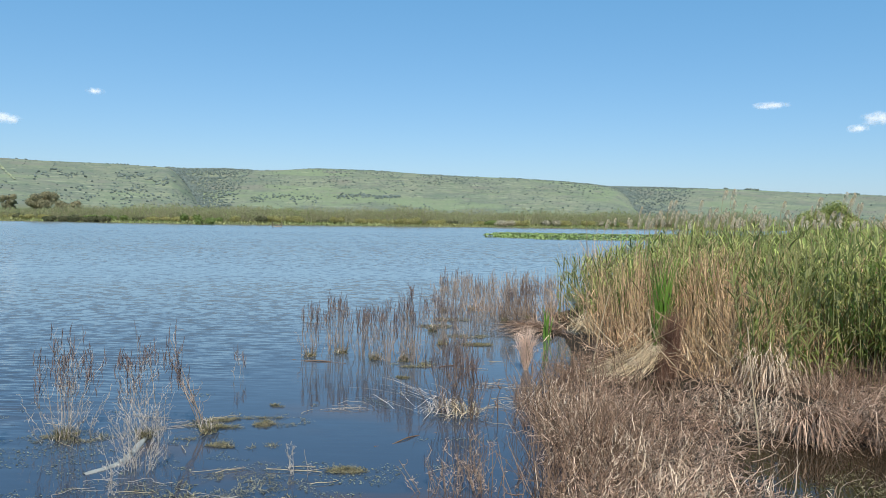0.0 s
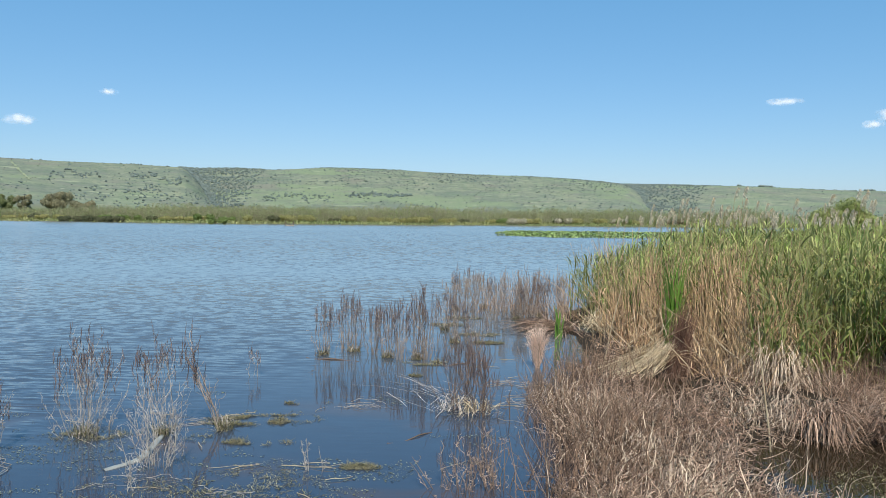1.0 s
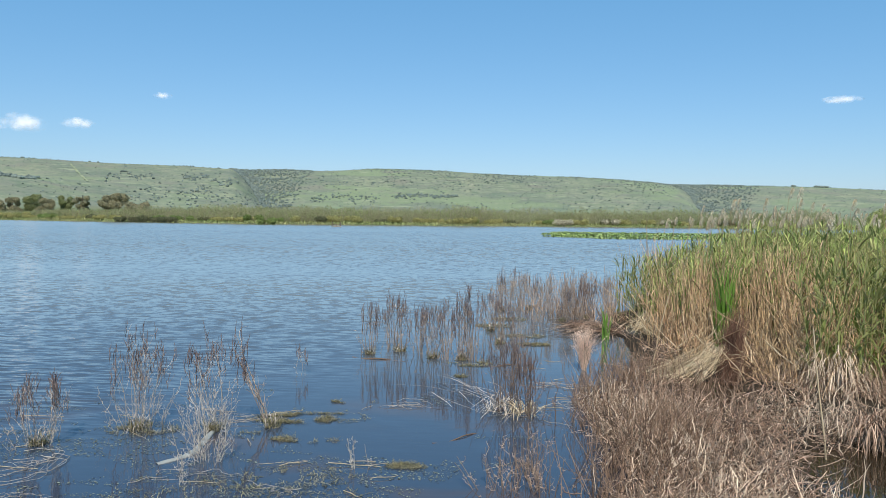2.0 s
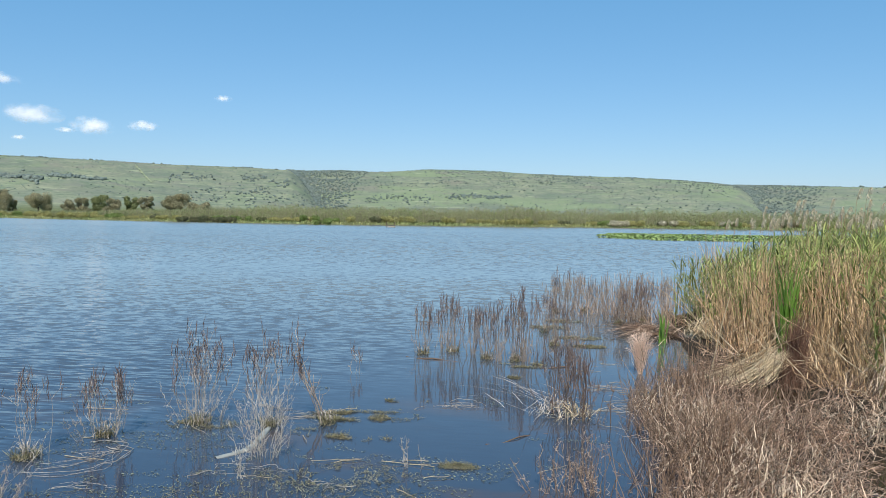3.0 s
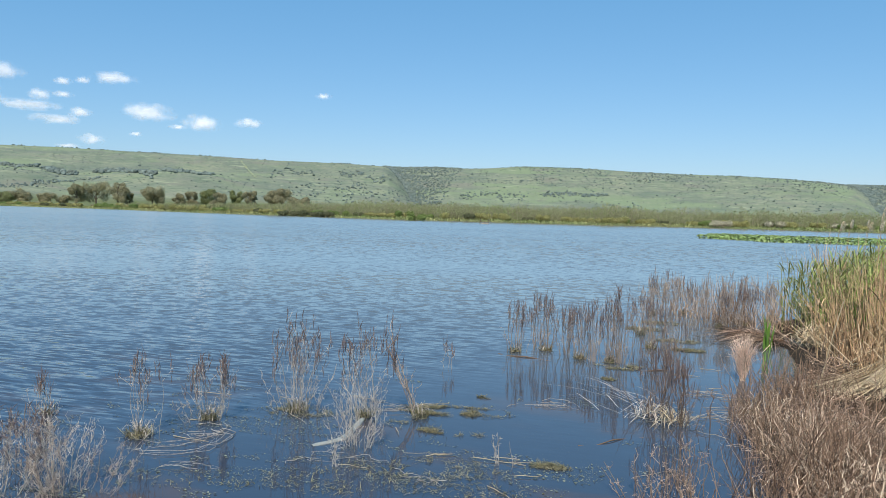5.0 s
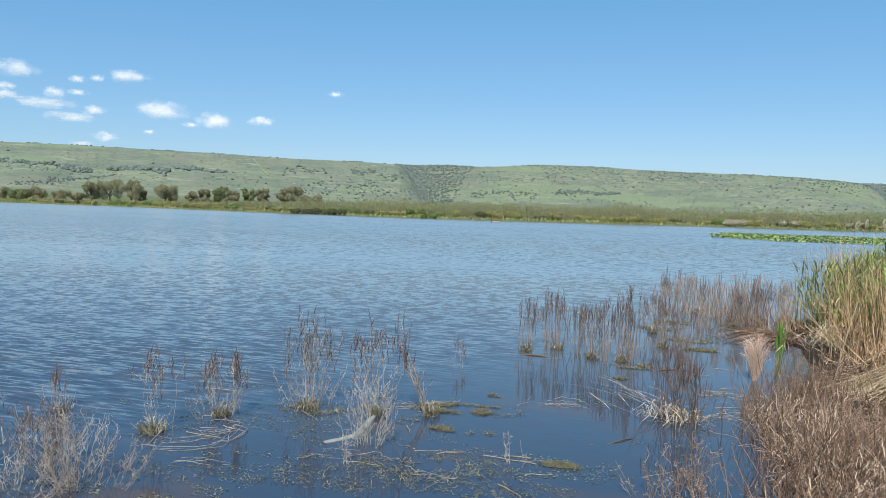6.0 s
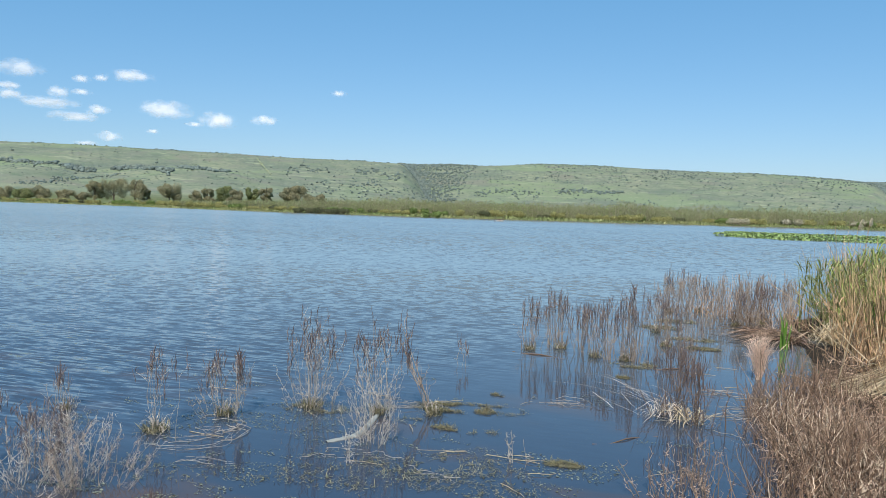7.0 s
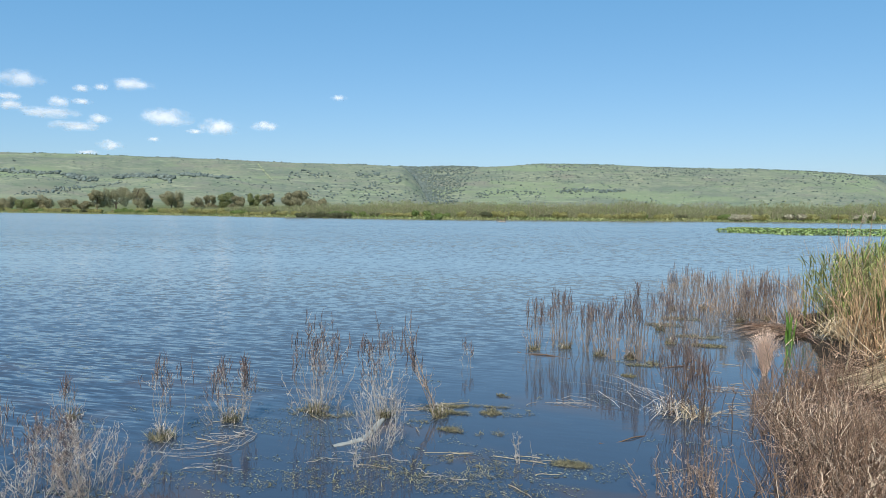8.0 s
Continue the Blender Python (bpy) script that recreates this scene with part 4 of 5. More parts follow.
def green_reed(seed, height, wide=0.0165):
    """One leafy reed: stalk and each of its long blades."""
    g = np.random.default_rng(seed)
    ob = tagged(new("green_reed"), "leafy green reed standing at the front of the bed", "reed", "green reeds at the front of the bed")
    st = lines(np.array([[0, 0, -0.05]]), np.array([height]), np.array([[0.08, -0.05]]), 7, 1.8, 0.008, g)
    part("stalk", tubes(st, taper([0.0065], 7, 0.5), 5), REED_STALK, ob)
    for k in range(11):
        lo = int(np.clip(1 + k * 0.45, 1, 4))
        part("leaf", reed_leaves(st[:, lo:lo + 3], 1, g.uniform(0.30, 0.48), g, wide), REED_LEAF, ob)
    return ob


def build_front_reeds():
    g = np.random.default_rng(59)
    kinds = [green_reed(560 + k, (1.2, 1.45, 1.65, 1.8, 1.0)[k]) for k in range(5)]
    for k in range(120):
        b = g.uniform(0.41, 0.66)
        y = g.uniform(8.5, 10.8)
        m = pose(b * y, y, 0.0, g.normal(0, 4), g.normal(0, 4), g.uniform(0, 360))
        if k < 5:
            kinds[k].matrix_basis = m
        else:
            copy_thing(kinds[k % 5], m)


build_front_reeds()


def build_edge_reeds():
    """Short leafy reeds at the bed's outer corner, standing in the water."""
    g = np.random.default_rng(61)
    kinds = [green_reed(580 + k, (0.9, 1.05, 1.2, 1.35)[k], 0.010) for k in range(4)]
    for k in range(84):
        y = g.uniform(13.6, 17.0)
        x = float(bed_x(np.array([y]))[0]) + g.uniform(0.35, 1.6)
        m = pose(x, y, 0.0, g.normal(0, 6), g.normal(0, 6), g.uniform(0, 360))
        if k < 4:
            kinds[k].matrix_basis = m
        else:
            copy_thing(kinds[k % 4], m)


build_edge_reeds()


# ---- the tangle of dead brush on the near bank ----
PONDS = ((2.3, 9.1, 0.6, 0.4, 1.3), (3.5, 5.5, 0.85, 0.75, 4.0), (2.1, 8.5, 0.6, 0.4, 1.2), (3.65, 7.7, 0.5, 0.4, 1.4), (1.5, 8.2, 0.5, 0.3, 0.6))


def dry_spot(x, y, g):
    wet = sum(k * np.exp(-((x - cx) / w) ** 2 - ((y - cy) / d) ** 2) for cx, cy, w, d, k in PONDS)
    return g.random(len(x)) > wet * 1.25


def in_tangle(n, g, near=4.3, far=10.6, margin=0.06):
    y = near + (far - near) * g.random(n)
    left = bed_x(y) + margin
    x = left + (0.66 * y + 0.9 - left) * g.random(n)
    ok = dry_spot(x, y, g)
    return x[ok], y[ok]


def clumped(n, clumps, g, near=4.3, far=10.6, spread=0.10, margin=0.0):
    """Rooting places gathered round clump centres, and each clump's own vigour and lie."""
    cx, cy = in_tangle(clumps, g, near, far, margin)
    i = g.integers(0, len(cx), 2 * n)
    x, y = cx[i] + g.normal(0, spread, 2 * n), cy[i] + g.normal(0, spread, 2 * n)
    k = np.flatnonzero(dry_spot(x, y, g))[:n]
    vigour, lie = 0.3 + 0.9 * g.random(len(cx)) ** 1.4, g.uniform(0, 2 * np.pi, len(cx))
    return x[k], y[k], vigour[i[k]], lie[i[k]]


def build_tangle():
    g = np.random.default_rng(37)
    n = 13500
    x, y, vig, lie = clumped(n, 300, g, spread=0.10)
    root = np.stack([x, y, 0.22 * vig * g.random(n)], -1)
    p = crooked(root, vig * g.uniform(0.12, 0.52, n), g.normal(0.5, 0.8, n), 7, 0.46, g)
    tagged(part("dead_brush", tubes(p, taper(0.0019 + 0.0038 * g.random(n) ** 1.5, 7, 0.55)), BRUSH), "tangle of dead grey-brown brush on the near bank", "brush", kind="stuff")
    n = 1900
    x, y, vig, lie = clumped(n, 110, g, spread=0.11)
    root = np.stack([x, y, np.zeros(n)], -1)
    p = crooked(root, vig * g.uniform(0.2, 0.75, n), g.normal(2.6, 0.8, n), 7, 0.17, g)
    tagged(part("standing_brush", tubes(p, taper(g.uniform(0.0024, 0.0050, n), 7, 0.4)), DARK_BRUSH), "thin dark brown dead stems standing in the tangle", "brush", kind="stuff")
    n = 2800
    x, y, vig, lie = clumped(n, 130, g, 4.3, 8.0, 0.12, 0.0)
    root = np.stack([x, y, g.uniform(0.02, 0.26, n)], -1)
    p = crooked(root, vig * g.uniform(0.2, 0.55, n), g.normal(0.25, 0.6, n), 9, 0.36, g)
    tagged(part("straw_litter", leaves(p, blade_width(g.uniform(0.002, 0.0042, n), 9)), PALE_STRAW), "pale curled straw lying on the tangle of brush", "straw", kind="stuff")
    x, y = in_tangle(2600, g)
    n = len(x)
    p = crooked(np.stack([x, y, np.full(n, 0.005)], -1), g.uniform(0.1, 0.4, n), g.uniform(0, 0.25, n), 5, 0.25, g)
    tagged(part("brush_litter", tubes(p, taper(g.uniform(0.002, 0.004, n), 5, 0.6)), BRUSH), "broken dead stems littering the wet ground", "brush", kind="stuff")
    # upright brush along the water's edge
    yc = g.uniform(4.4, 9.4, 80)
    i = g.integers(0, 80, 1000)
    y = yc[i] + g.normal(0, 0.08, 1000)
    x = bed_x(yc)[i] + g.normal(0.16, 0.24, 80)[i] + g.normal(0, 0.08, 1000)
    n = len(x)
    p = crooked(np.stack([x, y, np.zeros(n) - 0.05], -1), g.uniform(0.2, 0.75, n), g.normal(2.8, 0.9, n), 7, 0.15, g)
    tagged(part("edge_brush", tubes(p, taper(g.uniform(0.0022, 0.0046, n), 7, 0.4)), DARK_BRUSH), "dark brown dead stems along the water's edge", "brush", kind="stuff")


build_tangle()


def tussock(x, y, radius, height, count, seed, mat, label, toward=None, spread=math.pi, name="straw_tussock", width=0.0065):
    """A collapsed sheaf of long dry blades."""
    g = np.random.default_rng(seed)
    a = g.uniform(0, 2 * np.pi, count) if toward is None else toward + g.normal(0, spread, count)
    root = np.stack([g.normal(0, radius * 0.16, count), g.normal(0, radius * 0.16, count), g.uniform(0, height * 0.35, count)], -1)
    p = arches(root, a, radius * g.uniform(0.45, 1.25, count), height * g.uniform(0.4, 1.15, count), height * g.uniform(0.5, 1.2, count), 7, 0.012, g)
    ob = part(name, leaves(p, blade_width(width * g.uniform(0.6, 1.4, count), 7), 0.5), mat)
    ob.location = (x, y, 0.0)
    return tagged(ob, label, "dry grass", "straw tussocks")




def fallen_sheaf(x, y, heading, count, seed):
    """Long straight straws that have toppled over together and lie fanned out on the bank."""
    g = np.random.default_rng(seed)
    a = heading + g.normal(0, 0.30, count)
    ln = g.uniform(0.45, 1.0, count)
    high = g.uniform(0.16, 0.42, count)
    s = np.linspace(0, 1, 6)
    p = np.zeros((count, 6, 3))
    p[..., 0] = (np.cos(a) * ln)[:, None] * s + g.normal(0, 0.07, (count, 1))
    p[..., 1] = (np.sin(a) * ln)[:, None] * s + g.normal(0, 0.10, (count, 1))
    p[..., 2] = high[:, None] * (1 - s) ** 1.3 + 0.04 + 0.05 * g.random((count, 1))
    p += curls(count, 6, 0.006, g)
    ob = part("fallen_sheaf", leaves(p, blade_width(g.uniform(0.003, 0.0055, count), 6), 0.5), STRAW)
    ob.location = (x, y, 0)
    tagged(ob, "toppled sheaf of long pale straw on the bank", "dry grass", "straw tussocks")


fallen_sheaf(2.72, 9.3, math.pi * 1.08, 170, 601)
fallen_sheaf(2.55, 9.2, math.pi * 0.94, 70, 602)
tussock(3.35, 6.75, 0.45, 0.33, 330, 603, BRUSH, "drooping pale straw tussock beside dark water", math.pi * 1.6, 1.0, width=0.0034)
tussock(3.84, 8.77, 0.5, 0.5, 260, 604, PALE_STRAW, "drooping pale straw tussock in dead brush", math.pi * 1.5, 1.0, width=0.0042)
tussock(1.95, 13.1, 1.0, 0.12, 260, 605, BRUSH, "flattened pale straw on a reed mound", math.pi * 0.95, 0.8)
tussock(2.6, 13.0, 1.0, 0.26, 420, 606, STRAW, "flattened pale straw on a reed mound", 0.1, 0.9)
tussock(-0.15, 7.9, 1.1, 0.10, 16, 607, TWIG, "bleached straw bent over the water", math.pi * 0.72, 0.25, width=0.0035)
tussock(0.0, 7.6, 0.34, 0.13, 60, 608, TWIG, "bleached straw tussock standing in the water", width=0.0035)
tussock(0.25, 7.4, 0.3, 0.12, 60, 610, STRAW, "bleached straw tussock standing in the water", width=0.004)
tussock(3.85, 6.6, 0.55, 0.36, 170, 609, BRUSH, "drooping pale straw tussock beside dark water", math.pi * 1.8, 0.6, width=0.0045)


# ---- dead plants standing in the water ----
def dry_plant(x, y, height, half, stems, seed, twigs=5, lean=(0.0, 0.0), heads=True, tuft=0.0, thick=0.0030, spindle=0.12, stem_mat=None, label="", group="dead plants in the water", mat_head=None):
    """A dead water plant: each stem with its side twigs, dark seed heads at the tips, a mossy tuft at the foot."""
    g = np.random.default_rng(seed)
    ob = tagged(new("dry_plant"), label or "grey dead plant with dark seed heads standing in water", "dead plant", group)
    ob.location = (x, y, 0)
    stem_mat = stem_mat or TWIG
    stems = stems if stems < 5 else int(stems * 1.5)
    for k in range(stems):
        outer = stems > 4 and k % 4 == 3
        a = g.uniform(0, 2 * np.pi)
        d = half * (0.85 * math.sqrt(g.random()) if not outer else g.uniform(1.1, 1.6))
        h = height * (g.uniform(0.25, 0.55) if outer else g.uniform(0.8, 1.0) * (1 - 0.42 * d / max(half, 1e-3)))
        root = np.array([[0.22 * d * math.cos(a), 0.22 * d * math.sin(a), -0.15]])
        mid = np.array([[0.85 * d * math.cos(a), 0.85 * d * math.sin(a)]])
        p = lines(root, np.array([h + 0.15]), mid, 9, 0.6, 0.010, g)
        p[..., :2] += np.array(lean) * np.linspace(0, 1, 9)[None, :, None] ** 1.2
        geo = [tubes(p, taper([thick * g.uniform(0.7, 1.25)], 9, 0.35), 4)]
        tips = [p[0, -1]]
        if twigs:
            at = g.integers(2, 8, twigs)
            ang = a + g.normal(0, 1.1, twigs)
            ln = h * g.uniform(0.12, 0.32, twigs)
            tw = lines(p[0, at], ln, np.stack([np.cos(ang), np.sin(ang)], -1) * (ln * g.uniform(0.3, 0.8, twigs))[:, None], 5, 0.75, 0.007, g)
            geo.append(tubes(tw, taper(np.full(twigs, thick * 0.55), 5, 0.5), 4))
            m = twigs * 2
            own = g.integers(0, twigs, m)
            ang = g.uniform(0, 2 * np.pi, m)
            ln = h * g.uniform(0.05, 0.16, m)
            tl = lines(tw[own, g.integers(1, 5, m)], ln * g.uniform(-0.2, 1.0, m), np.stack([np.cos(ang), np.sin(ang)], -1) * (ln * 0.7)[:, None], 4, 0.8, 0.005, g)
            geo.append(tubes(tl, taper(np.full(m, thick * 0.38), 4, 0.6), 3))
            tips += [tw[q, -1] for q in range(twigs) if tw[q, -1, 2] > 0.62 * h]
        st = part("stem", joined(*geo), stem_mat, ob)
        for tip in tips if heads and not outer else []:
            n = 4
            r0 = np.repeat(tip[None], n, 0) - np.array([0, 0, 1]) * (spindle * np.linspace(0, 0.8, n))[:, None]
            hd = lines(r0, spindle * g.uniform(0.5, 1.0, n), g.normal(0, 0.020, (n, 2)), 4, 1.2, 0.002, g)
            w = np.array([0.4, 1.0, 0.8, 0.15])[None] * 0.0026 * g.uniform(0.7, 1.3, (n, 1))
            part("seed_head", tubes(hd, w, 4), mat_head or SEED, st, "dark brown seed head")
    if tuft:
        n = int(150 * (tuft / 0.12))
        a = g.uniform(0, 2 * np.pi, n)
        r0 = np.stack([np.cos(a), np.sin(a), 0 * a], -1) * (tuft * 0.85 * np.sqrt(g.random(n)))[:, None]
        p = lines(r0, g.uniform(0.01, 0.13, n) ** 1.3 * 1.6, g.normal(0, 0.05, (n, 2)), 4, 1.2, 0.006, g)
        part("tuft", leaves(p, blade_width(g.uniform(0.002, 0.0045, n), 4)), MOSS, ob, "yellow-green mossy tuft")
        n = int(22 * (tuft / 0.12))
        a = g.uniform(0, 2 * np.pi, n)
        p = arches(np.stack([0.03 * np.cos(a), 0.03 * np.sin(a), g.uniform(0, 0.06, n)], -1), a, tuft * g.uniform(0.5, 1.4, n), g.uniform(0.03, 0.14, n), g.uniform(0.05, 0.16, n), 6, 0.006, g)
        part("straw_collar", leaves(p, blade_width(g.uniform(0.0015, 0.003, n), 6)), TWIG, ob, "pale drooping straw round the foot")
    return ob


dry_plant(-3.31, 6.50, 0.97, 0.30, 14, 700, 6, tuft=0.12)
dry_plant(-2.33, 5.66, 0.72, 0.22, 12, 701, 7, heads=False, label="bleached branching dead plant standing in water")
dry_plant(-2.62, 6.55, 0.98, 0.18, 10, 702, 5, (-0.10, 0.05), tuft=0.1)
dry_plant(-2.11, 6.73, 1.10, 0.07, 4, 703, 6, (-0.34, 0.0), tuft=0.1, thick=0.005, spindle=0.17, stem_mat=BROWN_TWIG, label="two leaning dead stems with dark seed heads")
dry_plant(-2.45, 8.97, 0.42, 0.08, 3, 704, 3, tuft=0.0)
dry_plant(-4.21, 5.32, 0.74, 0.14, 5, 705, 4, tuft=0.14, label="dead plant with a grassy green foot standing in water")
dry_plant(-3.91, 5.18, 0.90, 0.01, 1, 706, 1, spindle=0.16, label="single thin dead stem with a dark seed head")
dry_plant(-3.94, 5.96, 0.75, 0.24, 11, 707, 7, tuft=0.1)
dry_plant(-5.41, 5.56, 0.50, 0.10, 6, 708, 3, tuft=0.05)
dry_plant(-4.02, 4.20, 0.60, 0.40, 17, 709, 8, heads=False, stem_mat=TWIG, label="bleached tangled dead bush standing in water")
dry_plant(-4.40, 4.25, 0.58, 0.30, 12, 710, 6, stem_mat=BROWN_TWIG, spindle=0.06, label="bleached tangled dead bush standing in water")
dry_plant(-3.75, 4.02, 0.52, 0.36, 15, 714, 8, heads=False, stem_mat=BROWN_TWIG, label="bleached tangled dead bush standing in water")
dry_plant(-4.25, 3.90, 0.55, 0.34, 14, 715, 8, spindle=0.05, label="bleached tangled dead bush standing in water")
dry_plant(-4.72, 4.15, 0.68, 0.14, 9, 711, 4)
dry_plant(-1.10, 5.65, 0.32, 0.12, 4, 712, 4, heads=False, thick=0.004, label="small bleached dead twig standing in water")
dry_plant(-2.30, 5.15, 0.34, 0.10, 4, 713, 4, heads=False, label="small bleached dead twig standing in water")

# the thick group further out
gm = np.random.default_rng(41)
MID = ((-1.86, 10.49, 0.80, 0.16, 9), (-1.62, 10.9, 0.85, 0.14, 7), (-1.45, 10.75, 1.02, 0.14, 10), (-1.14, 10.55, 0.82, 0.16, 10), (-0.92, 10.3, 0.92, 0.14, 9), (-0.71, 10.16, 0.98, 0.16, 11),
       (-0.50, 10.3, 1.10, 0.14, 10), (-0.36, 10.19, 1.2, 0.14, 12), (0.02, 11.6, 0.85, 0.2, 9), (0.30, 11.2, 0.8, 0.2, 9), (-0.15, 12.9, 0.9, 0.2, 9))
for k, (x, y, h, w, n) in enumerate(MID):
    dry_plant(x, y, h, w, n, 720 + k, 3, spindle=0.15, thick=0.0042, tuft=0.10 if k % 2 == 0 else 0.0, stem_mat=BROWN_TWIG, label="clump of thin dead stems with brown seed heads")
# the back row before the open lake
for k in range(19):
    x = -0.15 + 0.145 * k + gm.uniform(-0.08, 0.08)
    y = 14.9 + gm.uniform(-1.7, 1.2) + 0.05 * k
    dry_plant(x, y, gm.uniform(0.75, 1.12), 0.2, 9, 740 + k, 3, spindle=0.15, tuft=0.1 if k % 4 == 1 else 0.0, stem_mat=BROWN_TWIG, mat_head=SEED if k % 2 else BROWN_TWIG, label="clump of thin dead stems with brown seed heads")
# between the group and the bank
for k, (x, y, h, w, n) in enumerate(((0.08, 7.6, 0.86, 0.22, 10), (0.30, 7.35, 0.80, 0.18, 10), (0.20, 8.0, 0.75, 0.2, 8), (0.22, 5.6, 0.46, 0.22, 12), (0.05, 5.25, 0.44, 0.22, 11), (0.36, 5.3, 0.4, 0.22, 11))):
    dry_plant(x, y, h, w, n, 770 + k, 3, spindle=0.12, label="clump of thin dark dead stems with brown seed heads", heads=k < 3, thick=0.004, stem_mat=DARK_BRUSH if k < 3 else BRUSH)
dry_plant(0.55, 7.25, 0.62, 0.05, 1, 780, 5, (0.1, 0.0), heads=False, thick=0.006, stem_mat=DARK_BRUSH, label="single dark branching dead stem in the water")


def sheaf(x, y, height, top, count, seed):
    """A standing sheaf of fine rust-coloured stems that opens like a fan."""
    g = np.random.default_rng(seed)
    a = g.uniform(0, 2 * np.pi, count)
    r = top * np.sqrt(g.random(count))
    root = np.stack([0.12 * r * np.cos(a), 0.12 * r * np.sin(a), np.full(count, -0.05)], -1)
    p = lines(root, height * g.uniform(0.7, 1.0, count), np.stack([np.cos(a), np.sin(a)], -1) * (r * 0.95)[:, None], 9, 2.1, 0.012, g)
    p[..., 2] -= (r / top * 0.16)[:, None] * np.linspace(0, 1, 9)[None] ** 4
    ob = part("reed_sheaf", tubes(p, taper(g.uniform(0.0014, 0.0026, count), 9, 0.5)), FAN)
    ob.location = (x, y, 0)
    tagged(ob, "fan-shaped sheaf of fine rust-coloured dry stems", "dry grass")


sheaf(1.12, 9.72, 0.70, 0.18, 380, 801)


def green_clump(x, y, height, count, seed, half=0.12, wide=0.0135):
    """A fresh bright clump of broad upright leaves."""
    g = np.random.default_rng(seed)
    ob = tagged(new("green_reed_clump"), "fresh bright green reed clump with broad upright leaves", "reed", "fresh green clumps")
    ob.location = (x, y, 0)
    for k in range(count):
        a, h = g.uniform(0, 2 * np.pi), height * g.uniform(0.55, 1.0)
        root = np.array([[half * g.normal() * 0.5, half * g.normal() * 0.5, -0.03]])
        p = lines(root, np.array([h]), np.array([[math.cos(a), math.sin(a)]]) * 0.16 * h, 7, 2.2, 0.006, g)
        part("leaf", leaves(p, blade_width([wide * g.uniform(0.7, 1.25)], 7)), BRIGHT_LEAF, ob)


for k, (x, y, h, n, w) in enumerate(((3.2, 10.8, 1.65, 60, 0.10), (4.4, 10.6, 0.75, 18, 0.1), (4.79, 10.17, 0.95, 26, 0.12), (1.75, 12.2, 0.6, 14, 0.08), (4.48, 11.96, 0.9, 20, 0.12), (1.45, 10.3, 0.52, 4, 0.04), (2.95, 11.9, 1.0, 18, 0.12), (4.15, 9.5, 0.75, 14, 0.1), (5.0, 9.0, 1.1, 22, 0.14), (3.15, 12.9, 1.2, 24, 0.16))):
    green_clump(x, y, h, n, 820 + k, w, 0.006 if x < 1.6 else 0.0135)


def build_dark_clump():
    """The dark upright clump of fine brown stems in front of the reeds."""
    g = np.random.default_rng(43)
    for x, y, h, n in ((2.86, 9.35, 0.92, 400), (2.96, 9.6, 0.8, 160), (2.80, 9.15, 0.5, 160)):
        root = np.stack([g.normal(0, 0.055, n), g.normal(0, 0.06, n), np.full(n, -0.03)], -1)
        p = lines(root, h * g.uniform(0.45, 1.0, n), g.normal(0, 0.06, (n, 2)) + [0.06, 0], 6, 1.4, 0.01, g)
        ob = part("brush_clump", tubes(p, taper(g.uniform(0.002, 0.0038, n), 6, 0.4)), RED_BRUSH)
        ob.location = (x, y, 0)
        tagged(ob, "dark brown upright clump of dead stems", "dead plant", kind="stuff")


build_dark_clump()


def brush_mound(x, y, rx, ry, height, count, seed, mat, label):
    """A dense low thicket of dead stems."""
    g = np.random.default_rng(seed)
    px, py = g.normal(0, rx * 0.5, count), g.normal(0, ry * 0.5, count)
    h = height * (0.25 + 0.8 * g.random(count) ** 1.6) * np.exp(-(px / rx) ** 2 * 0.7)
    p = lines(np.stack([px, py, np.full(count, -0.05)], -1), h, g.normal(0, 0.12, (count, 2)), 6, 1.2, 0.014, g)
    ob = part("brush_clump", tubes(p, taper(g.uniform(0.003, 0.006, count), 6, 0.4)), mat)
    ob.location = (x, y, 0)
    tagged(ob, label, "dead plant", kind="stuff")


for k, (x, y, w, h) in enumerate(((4.75, 8.9, 0.5, 0.55), (5.35, 9.1, 0.5, 0.6), (5.8, 9.3, 0.5, 0.5), (4.3, 8.7, 0.45, 0.5))):
    brush_mound(x, y - 0.3, w, 0.4, h * 0.95, 480, 816 + k, BRUSH if k % 2 else DARK_BRUSH, "dense brown thicket of dead stems before the reeds")
brush_mound(1.55, 14.9, 0.55, 0.5, 1.0, 190, 811, DARK_BRUSH, "dense dark brown thicket of dead stems in the water")
brush_mound(1.15, 15.6, 0.6, 0.5, 0.95, 130, 812, BRUSH, "dense grey-brown thicket of dead stems in the water")
brush_mound(2.15, 14.3, 0.5, 0.5, 0.8, 170, 813, BRUSH, "dense grey-brown thicket of dead stems in the water")
brush_mound(0.55, 16.0, 0.6, 0.5, 0.85, 80, 814, BRUSH, "dense grey-brown thicket of dead stems in the water")
brush_mound(3.3, 15.2, 0.3, 0.4, 1.35, 170, 815, DARK_BRUSH, "tall dark brown clump of dead stems among reeds")


def canes():
    """A few long single canes that lean across the dry reeds."""
    for x, y, h, lx, ly in ((1.95, 9.6, 1.1, 0.25, 0.1), (2.75, 6.3, 1.1, -0.05, 0.2), (2.6, 12.6, 1.0, -0.75, 0.1), (3.9, 10.6, 0.8, -0.9, 0.0)):
        p = lines(np.array([[0, 0, -0.03]]), np.array([h]), np.array([[lx, ly]]), 6, 1.1, 0.006)
        ob = part("cane", tubes(p, taper([0.008], 6, 0.6), 6), STRAW)
        ob.location = (x, y, 0)
        tagged(ob, "long pale reed cane leaning on the brush", "cane", "leaning canes")


canes()


